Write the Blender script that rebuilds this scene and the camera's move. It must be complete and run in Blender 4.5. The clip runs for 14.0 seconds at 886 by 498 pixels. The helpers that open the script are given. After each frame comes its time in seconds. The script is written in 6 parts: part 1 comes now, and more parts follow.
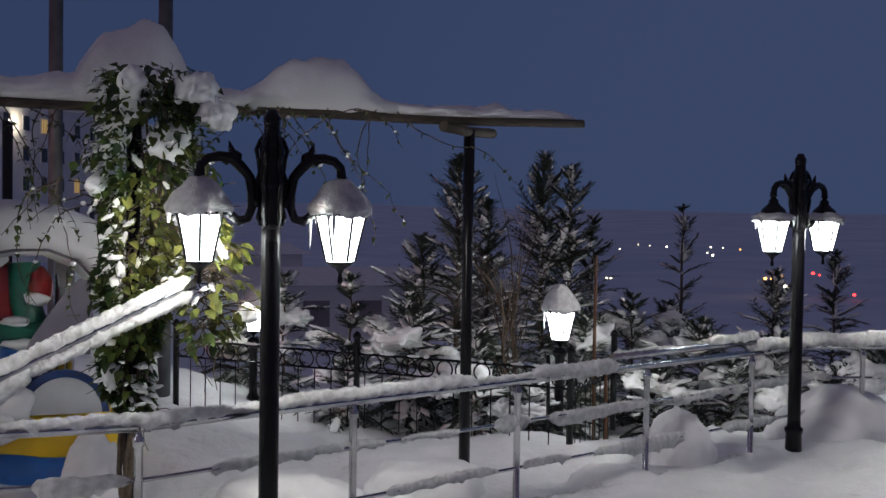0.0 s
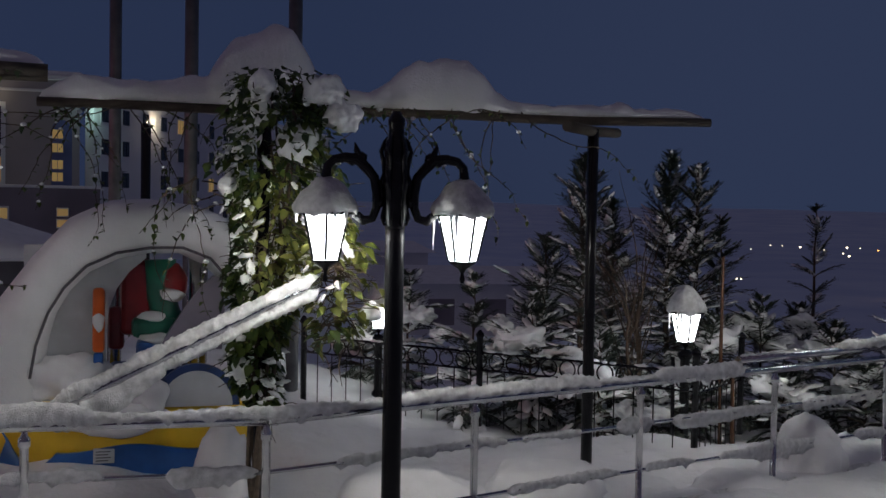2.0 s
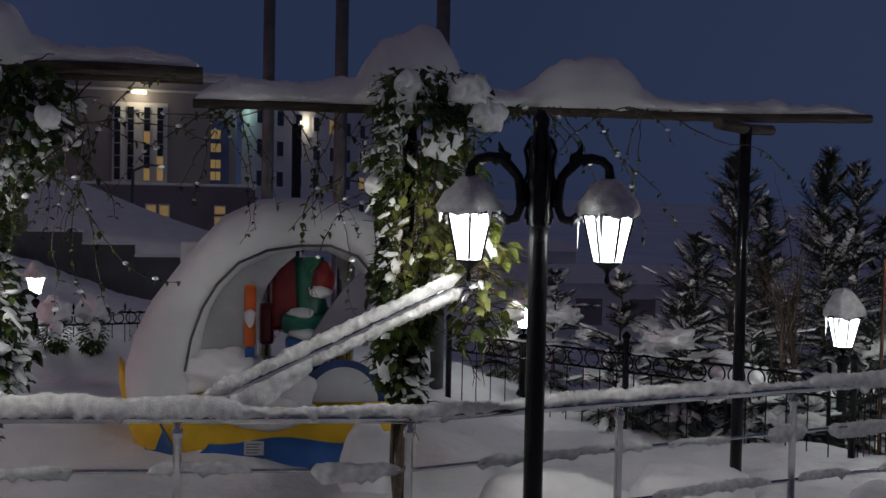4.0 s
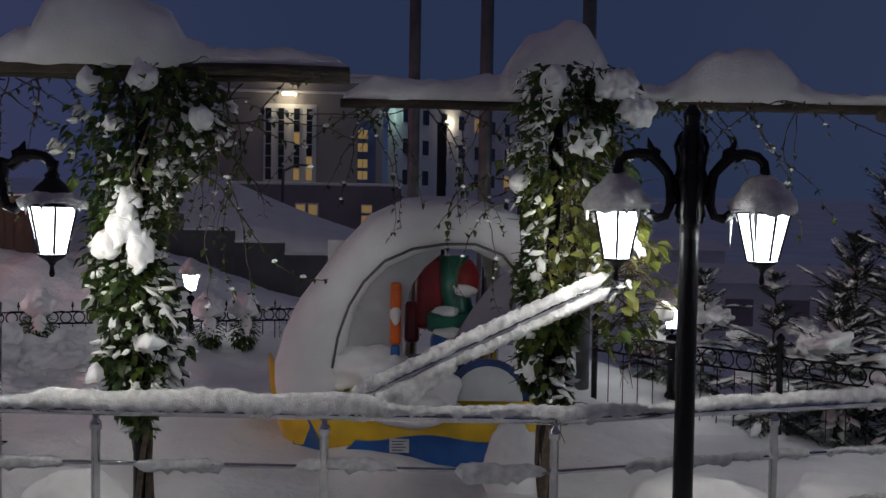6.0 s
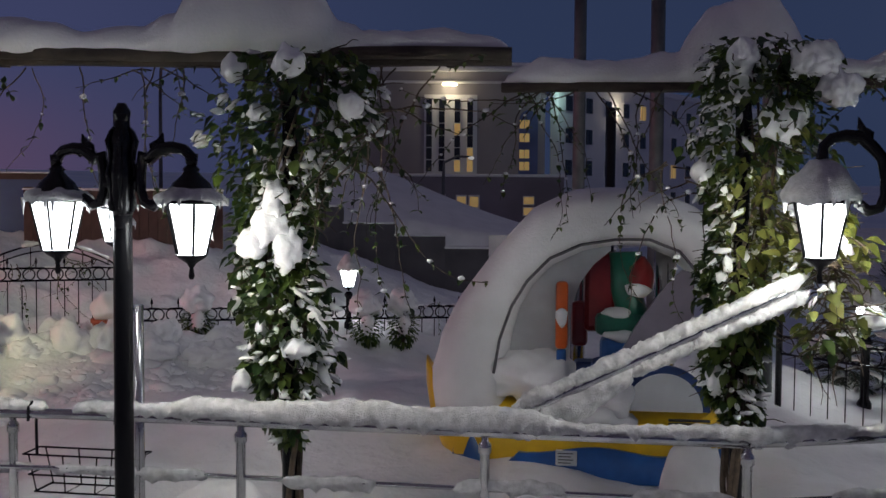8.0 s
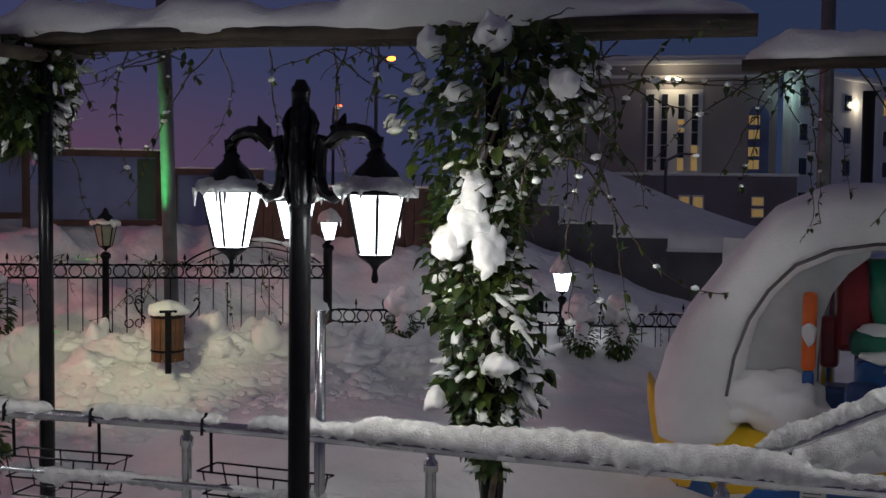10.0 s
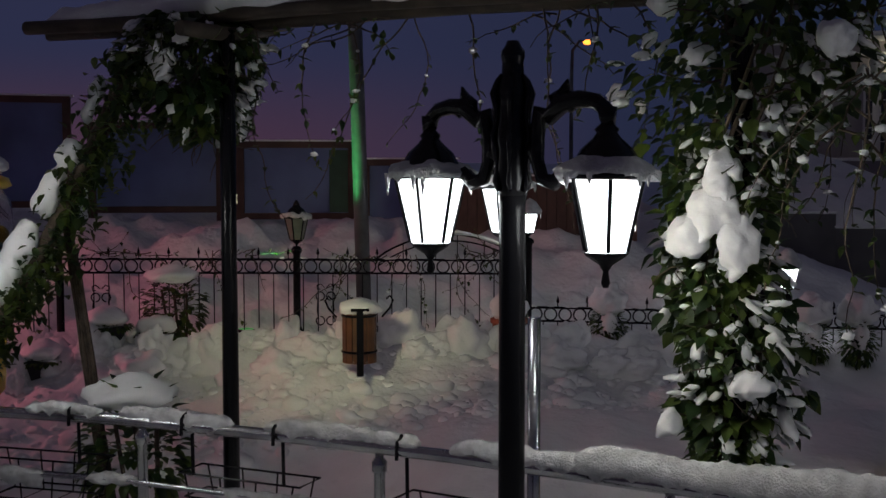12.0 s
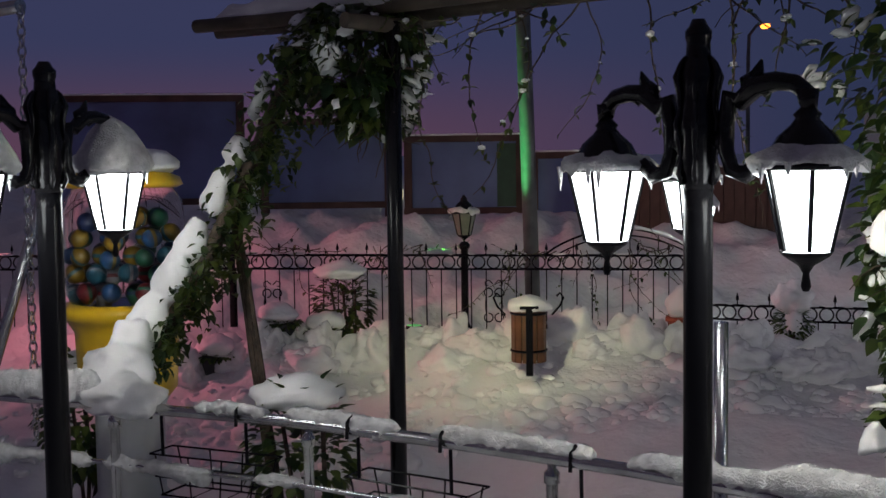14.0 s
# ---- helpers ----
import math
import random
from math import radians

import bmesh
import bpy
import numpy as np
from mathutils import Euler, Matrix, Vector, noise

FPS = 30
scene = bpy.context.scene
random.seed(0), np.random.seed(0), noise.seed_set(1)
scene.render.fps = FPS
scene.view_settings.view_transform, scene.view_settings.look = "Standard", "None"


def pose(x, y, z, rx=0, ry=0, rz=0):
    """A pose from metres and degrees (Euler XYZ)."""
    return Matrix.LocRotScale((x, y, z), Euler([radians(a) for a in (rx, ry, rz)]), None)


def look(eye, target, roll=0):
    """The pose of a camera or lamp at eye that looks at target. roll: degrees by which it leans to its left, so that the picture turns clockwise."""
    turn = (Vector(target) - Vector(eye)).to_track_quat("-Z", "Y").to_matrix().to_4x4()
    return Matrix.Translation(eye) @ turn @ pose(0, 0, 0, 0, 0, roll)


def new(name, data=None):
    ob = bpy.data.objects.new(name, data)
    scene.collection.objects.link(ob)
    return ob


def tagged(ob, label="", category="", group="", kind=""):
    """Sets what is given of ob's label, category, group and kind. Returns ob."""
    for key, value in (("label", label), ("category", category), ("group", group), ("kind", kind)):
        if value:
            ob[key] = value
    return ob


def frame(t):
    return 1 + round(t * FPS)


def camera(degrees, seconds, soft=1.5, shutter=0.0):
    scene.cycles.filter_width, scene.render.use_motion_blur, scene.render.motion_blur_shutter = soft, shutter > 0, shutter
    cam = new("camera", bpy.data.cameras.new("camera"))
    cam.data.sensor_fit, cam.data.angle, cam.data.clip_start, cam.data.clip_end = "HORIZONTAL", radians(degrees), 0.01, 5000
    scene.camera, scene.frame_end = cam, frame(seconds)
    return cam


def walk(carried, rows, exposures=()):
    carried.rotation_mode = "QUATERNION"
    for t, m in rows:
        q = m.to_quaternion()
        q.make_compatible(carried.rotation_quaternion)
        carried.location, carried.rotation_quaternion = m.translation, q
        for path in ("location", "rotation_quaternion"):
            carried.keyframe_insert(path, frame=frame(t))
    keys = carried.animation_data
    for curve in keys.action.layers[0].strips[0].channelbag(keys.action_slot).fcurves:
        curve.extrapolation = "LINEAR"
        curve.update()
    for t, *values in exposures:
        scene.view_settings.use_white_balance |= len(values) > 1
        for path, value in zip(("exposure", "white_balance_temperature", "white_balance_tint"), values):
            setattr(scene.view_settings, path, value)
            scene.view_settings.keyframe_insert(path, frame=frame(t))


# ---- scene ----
# the camera and its way: seconds, eye, yaw, pitch, lean
cam = camera(42.81, 14.0)
ROWS = [
    (0.0, 0.003, -0.005, 2.403, -10.98, -1.87, 0.90),
    (0.5, 0.001, -0.039, 2.404, -9.59, -1.89, 0.92),
    (1.0, 0.004, -0.048, 2.403, -8.11, -1.91, 0.95),
    (1.5, 0.010, -0.052, 2.405, -6.45, -1.94, 0.99),
    (2.0, 0.018, -0.052, 2.413, -4.63, -2.04, 1.02),
    (2.5, 0.031, -0.054, 2.419, -2.95, -2.12, 1.03),
    (3.0, 0.051, -0.050, 2.421, -0.92, -2.18, 1.09),
    (5.5, 0.035, 0.053, 2.420, 8.18, -2.46, 1.09),
    (6.0, 0.032, 0.070, 2.417, 10.18, -2.47, 0.97),
    (6.5, 0.025, 0.165, 2.414, 12.33, -2.40, 0.61),
    (7.0, -0.018, 0.334, 2.444, 14.16, -2.70, 0.47),
    (9.5, -0.405, 1.440, 2.385, 26.46, -3.02, 0.60),
    (10.0, -0.513, 1.668, 2.378, 29.33, -3.08, 0.69),
    (10.5, -0.736, 1.961, 2.364, 31.55, -3.24, 0.58),
    (11.0, -0.924, 2.167, 2.345, 34.21, -3.32, 0.44),
    (11.5, -1.055, 2.292, 2.348, 36.53, -3.50, 0.20),
    (12.0, -1.140, 2.364, 2.345, 38.89, -3.56, -0.01),
    (12.5, -1.207, 2.423, 2.353, 41.23, -3.75, -0.42),
    (13.0, -1.283, 2.492, 2.349, 43.59, -3.77, -0.54),
    (13.5, -1.336, 2.543, 2.346, 45.63, -3.78, -0.63),
    (14.0, -1.351, 2.571, 2.349, 47.39, -3.85, -0.75),
]
walk(cam, [(t, pose(x, y, z, 90 + pitch, 0, yaw) @ pose(0, 0, 0, 0, 0, lean)) for t, x, y, z, yaw, pitch, lean in ROWS],
     exposures=[(0.0, 0.6), (0.6, 0.42), (1.5, 0.05), (3.0, -0.2), (5.5, -0.15), (7.0, 0.18), (9.5, 0.18), (10.5, -0.38), (11.5, -0.74), (12.5, -0.90), (13.5, -0.66), (14.0, -0.20)])

# ---- light ----
def build_world():
    w = bpy.data.worlds.new("dusk_sky")
    scene.world = w
    w.use_nodes = True
    n, l = w.node_tree.nodes, w.node_tree.links
    n.clear()
    out = n.new("ShaderNodeOutputWorld")
    bg = n.new("ShaderNodeBackground")
    co = n.new("ShaderNodeTexCoord")
    up = n.new("ShaderNodeSeparateXYZ")
    ramp = n.new("ShaderNodeValToRGB")
    ramp.color_ramp.elements[0].position = 0.0
    ramp.color_ramp.elements[0].color = (0.019, 0.028, 0.062, 1)
    ramp.color_ramp.elements[1].position = 0.30
    ramp.color_ramp.elements[1].color = (0.020, 0.031, 0.071, 1)
    e = ramp.color_ramp.elements.new(0.07)
    e.color = (0.021, 0.032, 0.073, 1)
    e = ramp.color_ramp.elements.new(0.9)
    e.color = (0.042, 0.046, 0.078, 1)
    l.new(co.outputs["Generated"], up.inputs[0])
    l.new(up.outputs["Z"], ramp.inputs["Fac"])
    # the last glow of the town and the sunset, low in the west and south
    dot = n.new("ShaderNodeVectorMath")
    dot.operation = "DOT_PRODUCT"
    dot.inputs[1].default_value = (-0.35, -0.66, 0.66)
    l.new(co.outputs["Generated"], dot.inputs[0])
    glow = n.new("ShaderNodeMapRange")
    glow.interpolation_type = "SMOOTHSTEP"
    glow.inputs["From Min"].default_value = -0.25
    glow.inputs["From Max"].default_value = 1.0
    l.new(dot.outputs["Value"], glow.inputs["Value"])
    mix = n.new("ShaderNodeMix")
    mix.data_type = "RGBA"
    mix.inputs["B"].default_value = GLOW
    l.new(glow.outputs["Result"], mix.inputs["Factor"])
    l.new(ramp.outputs["Color"], mix.inputs["A"])
    # a band of afterglow on the western horizon
    west = n.new("ShaderNodeVectorMath")
    west.operation = "DOT_PRODUCT"
    west.inputs[1].default_value = (-0.90, 0.42, 0.0)
    l.new(co.outputs["Generated"], west.inputs[0])
    side = n.new("ShaderNodeMapRange")
    side.interpolation_type = "SMOOTHSTEP"
    side.inputs["From Min"].default_value, side.inputs["From Max"].default_value = 0.62, 1.0
    l.new(west.outputs["Value"], side.inputs["Value"])
    low = n.new("ShaderNodeMapRange")
    low.interpolation_type = "SMOOTHSTEP"
    low.inputs["From Min"].default_value, low.inputs["From Max"].default_value = 0.12, 0.02
    l.new(up.outputs["Z"], low.inputs["Value"])
    rosy = n.new("ShaderNodeMapRange")
    rosy.interpolation_type = "SMOOTHSTEP"
    rosy.inputs["From Min"].default_value, rosy.inputs["From Max"].default_value = 0.80, 1.0
    l.new(west.outputs["Value"], rosy.inputs["Value"])
    both = n.new("ShaderNodeMath")
    both.operation = "MULTIPLY"
    l.new(rosy.outputs["Result"], both.inputs[0])
    l.new(low.outputs["Result"], both.inputs[1])
    dusk = n.new("ShaderNodeMix")
    dusk.data_type = "RGBA"
    dusk.inputs["B"].default_value = (0.042, 0.047, 0.112, 1)
    l.new(side.outputs["Result"], dusk.inputs["Factor"])
    l.new(mix.outputs["Result"], dusk.inputs["A"])
    pink = n.new("ShaderNodeMix")
    pink.data_type = "RGBA"
    pink.inputs["B"].default_value = (0.105, 0.052, 0.092, 1)
    l.new(both.outputs[0], pink.inputs["Factor"])
    l.new(dusk.outputs["Result"], pink.inputs["A"])
    # paler snow-laden air over the lit town in the north-east
    east = n.new("ShaderNodeVectorMath")
    east.operation = "DOT_PRODUCT"
    east.inputs[1].default_value = (0.50, 0.866, 0.0)
    l.new(co.outputs["Generated"], east.inputs[0])
    town = n.new("ShaderNodeMapRange")
    town.interpolation_type = "SMOOTHSTEP"
    town.inputs["From Min"].default_value, town.inputs["From Max"].default_value = 0.84, 1.0
    l.new(east.outputs["Value"], town.inputs["Value"])
    pale = n.new("ShaderNodeMix")
    pale.data_type = "RGBA"
    pale.inputs["B"].default_value = (0.027, 0.039, 0.083, 1)
    l.new(town.outputs["Result"], pale.inputs["Factor"])
    l.new(pink.outputs["Result"], pale.inputs["A"])
    l.new(pale.outputs["Result"], bg.inputs["Color"])
    bg.inputs["Strength"].default_value = 1.0
    l.new(bg.outputs[0], out.inputs["Surface"])


GLOW = (0.053, 0.042, 0.061, 1)
LANTERN_W = 34.0
build_world()


def point_lamp(name, place, watts, colour, size=0.05):
    d = bpy.data.lights.new(name, "POINT")
    d.energy, d.color, d.shadow_soft_size = watts, colour, size
    ob = new(name, d)
    ob.location = place
    return ob


# ---- materials ----
def material(name, colour, rough=0.6, metal=0.0, var=0.15, scale=6.0, bump=0.2, fine=60.0, depth=0.01, second=None, island=0.0, emit=0.0, coat=0.0, translucent=0.0):
    m = bpy.data.materials.new(name)
    m.use_nodes = True
    n, l = m.node_tree.nodes, m.node_tree.links
    b = n["Principled BSDF"]
    co = n.new("ShaderNodeTexCoord")
    big = n.new("ShaderNodeTexNoise")
    big.inputs["Scale"].default_value = scale
    big.inputs["Detail"].default_value = 6
    small = n.new("ShaderNodeTexNoise")
    small.inputs["Scale"].default_value = fine
    small.inputs["Detail"].default_value = 4
    l.new(co.outputs["Object"], big.inputs["Vector"])
    l.new(co.outputs["Object"], small.inputs["Vector"])
    ramp = n.new("ShaderNodeValToRGB")
    c2 = second or tuple(min(1, c * (1 + var)) for c in colour)
    c1 = colour if second else tuple(c * (1 - var) for c in colour)
    ramp.color_ramp.elements[0].position, ramp.color_ramp.elements[1].position = 0.35, 0.65
    ramp.color_ramp.elements[0].color = (*c1, 1)
    ramp.color_ramp.elements[1].color = (*c2, 1)
    fac = big.outputs["Fac"]
    if island:
        geo = n.new("ShaderNodeNewGeometry")
        mx = n.new("ShaderNodeMix")
        mx.inputs["Factor"].default_value = island
        l.new(big.outputs["Fac"], mx.inputs["A"])
        l.new(geo.outputs["Random Per Island"], mx.inputs["B"])
        fac = mx.outputs["Result"]
    l.new(fac, ramp.inputs["Fac"])
    l.new(ramp.outputs["Color"], b.inputs["Base Color"])
    b.inputs["Roughness"].default_value = rough
    b.inputs["Metallic"].default_value = metal
    b.inputs["Coat Weight"].default_value = coat
    if bump:
        add = n.new("ShaderNodeMath")
        add.operation = "ADD"
        l.new(big.outputs["Fac"], add.inputs[0])
        l.new(small.outputs["Fac"], add.inputs[1])
        bp = n.new("ShaderNodeBump")
        bp.inputs["Strength"].default_value = bump
        bp.inputs["Distance"].default_value = depth
        l.new(add.outputs[0], bp.inputs["Height"])
        l.new(bp.outputs["Normal"], b.inputs["Normal"])
    if emit:
        b.inputs["Emission Color"].default_value = (*colour, 1)
        b.inputs["Emission Strength"].default_value = emit
    if translucent:
        tr = n.new("ShaderNodeBsdfTranslucent")
        l.new(ramp.outputs["Color"], tr.inputs["Color"])
        ms = n.new("ShaderNodeMixShader")
        ms.inputs[0].default_value = translucent
        l.new(b.outputs[0], ms.inputs[1])
        l.new(tr.outputs[0], ms.inputs[2])
        l.new(ms.outputs[0], n["Material Output"].inputs["Surface"])
    return m


SNOW = material("snow", (0.82, 0.82, 0.825), 0.75, var=0.05, scale=3, bump=0.4, fine=45, depth=0.008)


def ground_snow():
    """Snow whose base colour turns pale blue in the far valley: haze painted in."""
    m = material("ground_snow", (0.80, 0.80, 0.81), 0.75, var=0.05, scale=1.6, bump=0.6, fine=9, depth=0.05)
    n, l = m.node_tree.nodes, m.node_tree.links
    b = n["Principled BSDF"]
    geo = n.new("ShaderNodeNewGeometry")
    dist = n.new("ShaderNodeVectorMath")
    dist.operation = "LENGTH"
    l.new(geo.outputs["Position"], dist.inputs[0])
    # share of the painted haze, growing from 20 m to 45 m
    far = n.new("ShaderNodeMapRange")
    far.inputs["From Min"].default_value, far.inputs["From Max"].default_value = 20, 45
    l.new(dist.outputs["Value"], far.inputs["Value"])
    far_mottle = n.new("ShaderNodeTexNoise")
    far_mottle.inputs["Scale"].default_value = 0.03
    far_mottle.inputs["Detail"].default_value = 8
    l.new(geo.outputs["Position"], far_mottle.inputs["Vector"])
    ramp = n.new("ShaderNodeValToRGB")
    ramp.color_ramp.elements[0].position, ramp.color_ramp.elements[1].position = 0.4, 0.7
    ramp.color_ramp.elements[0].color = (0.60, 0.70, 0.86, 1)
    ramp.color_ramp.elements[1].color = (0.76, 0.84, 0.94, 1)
    l.new(far_mottle.outputs["Fac"], ramp.inputs["Fac"])
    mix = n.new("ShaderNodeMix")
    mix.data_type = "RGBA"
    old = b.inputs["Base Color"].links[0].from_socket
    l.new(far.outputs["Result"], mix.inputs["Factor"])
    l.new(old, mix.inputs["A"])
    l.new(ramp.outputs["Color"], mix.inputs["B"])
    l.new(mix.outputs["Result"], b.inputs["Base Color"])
    return m


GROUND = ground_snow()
FROST = material("crusted_snow", (0.66, 0.66, 0.66), 0.6, var=0.18, scale=18, bump=0.8, fine=110, depth=0.012)
IRON = material("black_painted_iron", (0.005, 0.005, 0.006), 0.22, var=0.3, scale=14, bump=0.03, fine=90, depth=0.004)
STEEL = material("stainless_steel", (0.55, 0.55, 0.56), 0.22, 1.0, var=0.12, scale=9, bump=0.05, fine=150, depth=0.002)
IRON.node_tree.nodes["Principled BSDF"].inputs["Specular IOR Level"].default_value = 0.3
GALV = material("galvanised_steel", (0.110, 0.115, 0.125), 0.5, 0.6, var=0.25, scale=5, bump=0.15, fine=80, depth=0.003)
TIMBER = material("weathered_timber", (0.055, 0.042, 0.030), 0.7, var=0.35, scale=5, bump=0.4, fine=70, depth=0.006)
BINWOOD = material("brown_varnished_wood", (0.11, 0.045, 0.018), 0.5, var=0.3, scale=8, bump=0.3, fine=90, depth=0.004)
BARK = material("bark", (0.07, 0.05, 0.035), 0.9, var=0.4, scale=20, bump=0.6, fine=90, depth=0.008)
LEAF = material("vine_leaf", (0.022, 0.05, 0.012), 0.45, second=(0.085, 0.125, 0.022), island=0.75, scale=3, bump=0.15, fine=120, depth=0.003, translucent=0.3)
# brighter yellow-green vine leaf: the lantern's light is put into its colour
LAMPLIT_LEAF = material("lamplit_leaf", (0.09, 0.11, 0.024), 0.5, second=(0.25, 0.26, 0.065), island=0.75, scale=3, bump=0.15, fine=120, depth=0.003, translucent=0.35)
NEEDLE = material("conifer_needles", (0.012, 0.022, 0.016), 0.6, second=(0.045, 0.062, 0.040), island=0.6, scale=2, bump=0.0)
YELLOW = material("yellow_plastic", (0.72, 0.45, 0.015), 0.35, var=0.1, scale=4, bump=0.08, fine=60, depth=0.004, coat=0.3)
BLUE = material("blue_plastic", (0.012, 0.09, 0.32), 0.35, var=0.2, scale=4, bump=0.08, fine=60, depth=0.004, coat=0.3)
NAVY = material("navy_plastic", (0.02, 0.05, 0.16), 0.4, var=0.2, scale=4, bump=0.08, fine=60, depth=0.004)
RED = material("red_plastic", (0.20, 0.008, 0.010), 0.35, var=0.2, scale=5, bump=0.05, fine=60, depth=0.003, coat=0.3)
GREEN = material("green_plastic", (0.01, 0.13, 0.085), 0.35, var=0.2, scale=5, bump=0.05, fine=60, depth=0.003, coat=0.3)
ORANGE = material("orange_plastic", (0.75, 0.13, 0.012), 0.35, var=0.12, scale=5, bump=0.05, fine=60, depth=0.003, coat=0.3)
FIN = material("mauve_plastic", (0.20, 0.18, 0.23), 0.45, var=0.1, scale=4, bump=0.1, fine=60, depth=0.004)
PALE = material("pale_plastic", (0.52, 0.54, 0.56), 0.4, var=0.1, scale=4, bump=0.1, fine=60, depth=0.004)
PLASTER = material("grey_plaster", (0.30, 0.28, 0.30), 0.9, var=0.12, scale=0.6, bump=0.2, fine=14, depth=0.01)
PLASTER_LOW = material("dark_plaster", (0.25, 0.225, 0.25), 0.9, var=0.15, scale=0.6, bump=0.2, fine=14, depth=0.01)
WHITE = material("white_render", (0.70, 0.70, 0.72), 0.85, var=0.06, scale=1.0, bump=0.1, fine=20, depth=0.008)
CONCRETE = material("dark_concrete", (0.11, 0.105, 0.115), 0.9, var=0.25, scale=1.2, bump=0.3, fine=20, depth=0.012)
SHEET = material("blue_sheet_metal", (0.085, 0.115, 0.27), 0.5, var=0.25, scale=1.1, bump=0.15, fine=22, depth=0.008)
PLANK = material("brown_planks", (0.075, 0.040, 0.034), 0.8, var=0.4, scale=2.2, bump=0.4, fine=30, depth=0.01)
DARKWIN = material("dark_window_glass", (0.016, 0.02, 0.03), 0.08, var=0.1, scale=2, bump=0)
LITWIN = material("lit_window", (1.0, 0.66, 0.24), 0.5, var=0.1, scale=2, bump=0, emit=0.13)
POT = material("terracotta", (0.30, 0.085, 0.04), 0.75, var=0.2, scale=8, bump=0.2, fine=50, depth=0.005)
DARKPOT = material("dark_planter", (0.03, 0.03, 0.032), 0.6, var=0.2, scale=8, bump=0.2, fine=50, depth=0.005)
LAMPGLASS = material("glowing_frosted_glass", (0.92, 0.97, 1.0), 0.5, var=0.0, bump=0, emit=9.0)
LAMPGLASS_OFF = material("unlit_frosted_glass", (0.16, 0.17, 0.14), 0.3, var=0.15, scale=10, bump=0)


def clear_glass():
    m = bpy.data.materials.new("clear_acrylic")
    m.use_nodes = True
    b = m.node_tree.nodes["Principled BSDF"]
    b.inputs["Transmission Weight"].default_value = 1.0
    b.inputs["Roughness"].default_value = 0.06
    b.inputs["IOR"].default_value = 1.15
    b.inputs["Base Color"].default_value = (0.86, 0.9, 0.93, 1)
    return m


ACRYLIC = clear_glass()


def glow_material(name, colour, strength):
    m = bpy.data.materials.new(name)
    m.use_nodes = True
    b = m.node_tree.nodes["Principled BSDF"]
    b.inputs["Base Color"].default_value = (*colour, 1)
    b.inputs["Emission Color"].default_value = (*colour, 1)
    b.inputs["Emission Strength"].default_value = strength
    return m


# ---- shaping helpers ----
def part(name, bm, mat, parent=None, label=""):
    me = bpy.data.meshes.new(name)
    bm.normal_update()
    bm.to_mesh(me)
    bm.free()
    me.materials.append(mat)
    ob = new(name, me)
    ob.parent = parent
    if label:
        tagged(ob, label)
    return ob


def empty(name, place=(0, 0, 0), turn=0.0, label="", category="", group="", kind=""):
    ob = new(name)
    ob.empty_display_size = 0.1
    ob.matrix_basis = pose(*place, 0, 0, turn)
    return tagged(ob, label, category, group, kind)


def smooth(bm):
    for f in bm.faces:
        f.smooth = True
    return bm


def box(bm, x0, x1, y0, y1, z0, z1, bevel=0.0):
    r = bmesh.ops.create_cube(bm, size=1)
    for v in r["verts"]:
        v.co = Vector(((x0 + x1) / 2 + v.co.x * (x1 - x0), (y0 + y1) / 2 + v.co.y * (y1 - y0), (z0 + z1) / 2 + v.co.z * (z1 - z0)))
    if bevel:
        es = list({e for v in r["verts"] for e in v.link_edges})
        bmesh.ops.bevel(bm, geom=es, offset=bevel, segments=2, affect="EDGES", profile=0.5)
    return bm


def boxed(x0, x1, y0, y1, z0, z1, bevel=0.0):
    return box(bmesh.new(), x0, x1, y0, y1, z0, z1, bevel)


def tube(bm, pts, radii, sides=8, cap=True, twist=0.0, flat=1.0):
    """A swept tube through pts; radii one number or one a point."""
    pts = [Vector(p) for p in pts]
    if not hasattr(radii, "__len__"):
        radii = [radii] * len(pts)
    rings = []
    side = None
    for i, p in enumerate(pts):
        d = (pts[min(i + 1, len(pts) - 1)] - pts[max(i - 1, 0)]).normalized()
        if side is None:
            side = d.cross(Vector((0, 0, 1)))
            if side.length < 0.05:
                side = Vector((1, 0, 0))
        side = (side - d * side.dot(d)).normalized()
        other = side.cross(d)
        ring = []
        for k in range(sides):
            a = 2 * math.pi * k / sides + twist
            ring.append(bm.verts.new(p + (side * math.cos(a) + other * math.sin(a) * flat) * radii[i]))
        rings.append(ring)
    for a, b in zip(rings, rings[1:]):
        for k in range(sides):
            f = bm.faces.new((a[k], a[(k + 1) % sides], b[(k + 1) % sides], b[k]))
            f.smooth = sides > 6
    if cap:
        bm.faces.new(rings[0][::-1])
        bm.faces.new(rings[-1])
    return bm


def turned(bm, profile, sides=16, at=(0, 0, 0), spin=0.0, soft=True):
    """A turned body: rows of (radius, height)."""
    at = Vector(at)
    rings = []
    for r, z in profile:
        rings.append([bm.verts.new(at + Vector((r * math.cos(2 * math.pi * k / sides + spin), r * math.sin(2 * math.pi * k / sides + spin), z))) for k in range(sides)])
    for a, b in zip(rings, rings[1:]):
        for k in range(sides):
            f = bm.faces.new((a[k], a[(k + 1) % sides], b[(k + 1) % sides], b[k]))
            f.smooth = soft
    bm.faces.new(rings[0][::-1])
    bm.faces.new(rings[-1])
    return bm


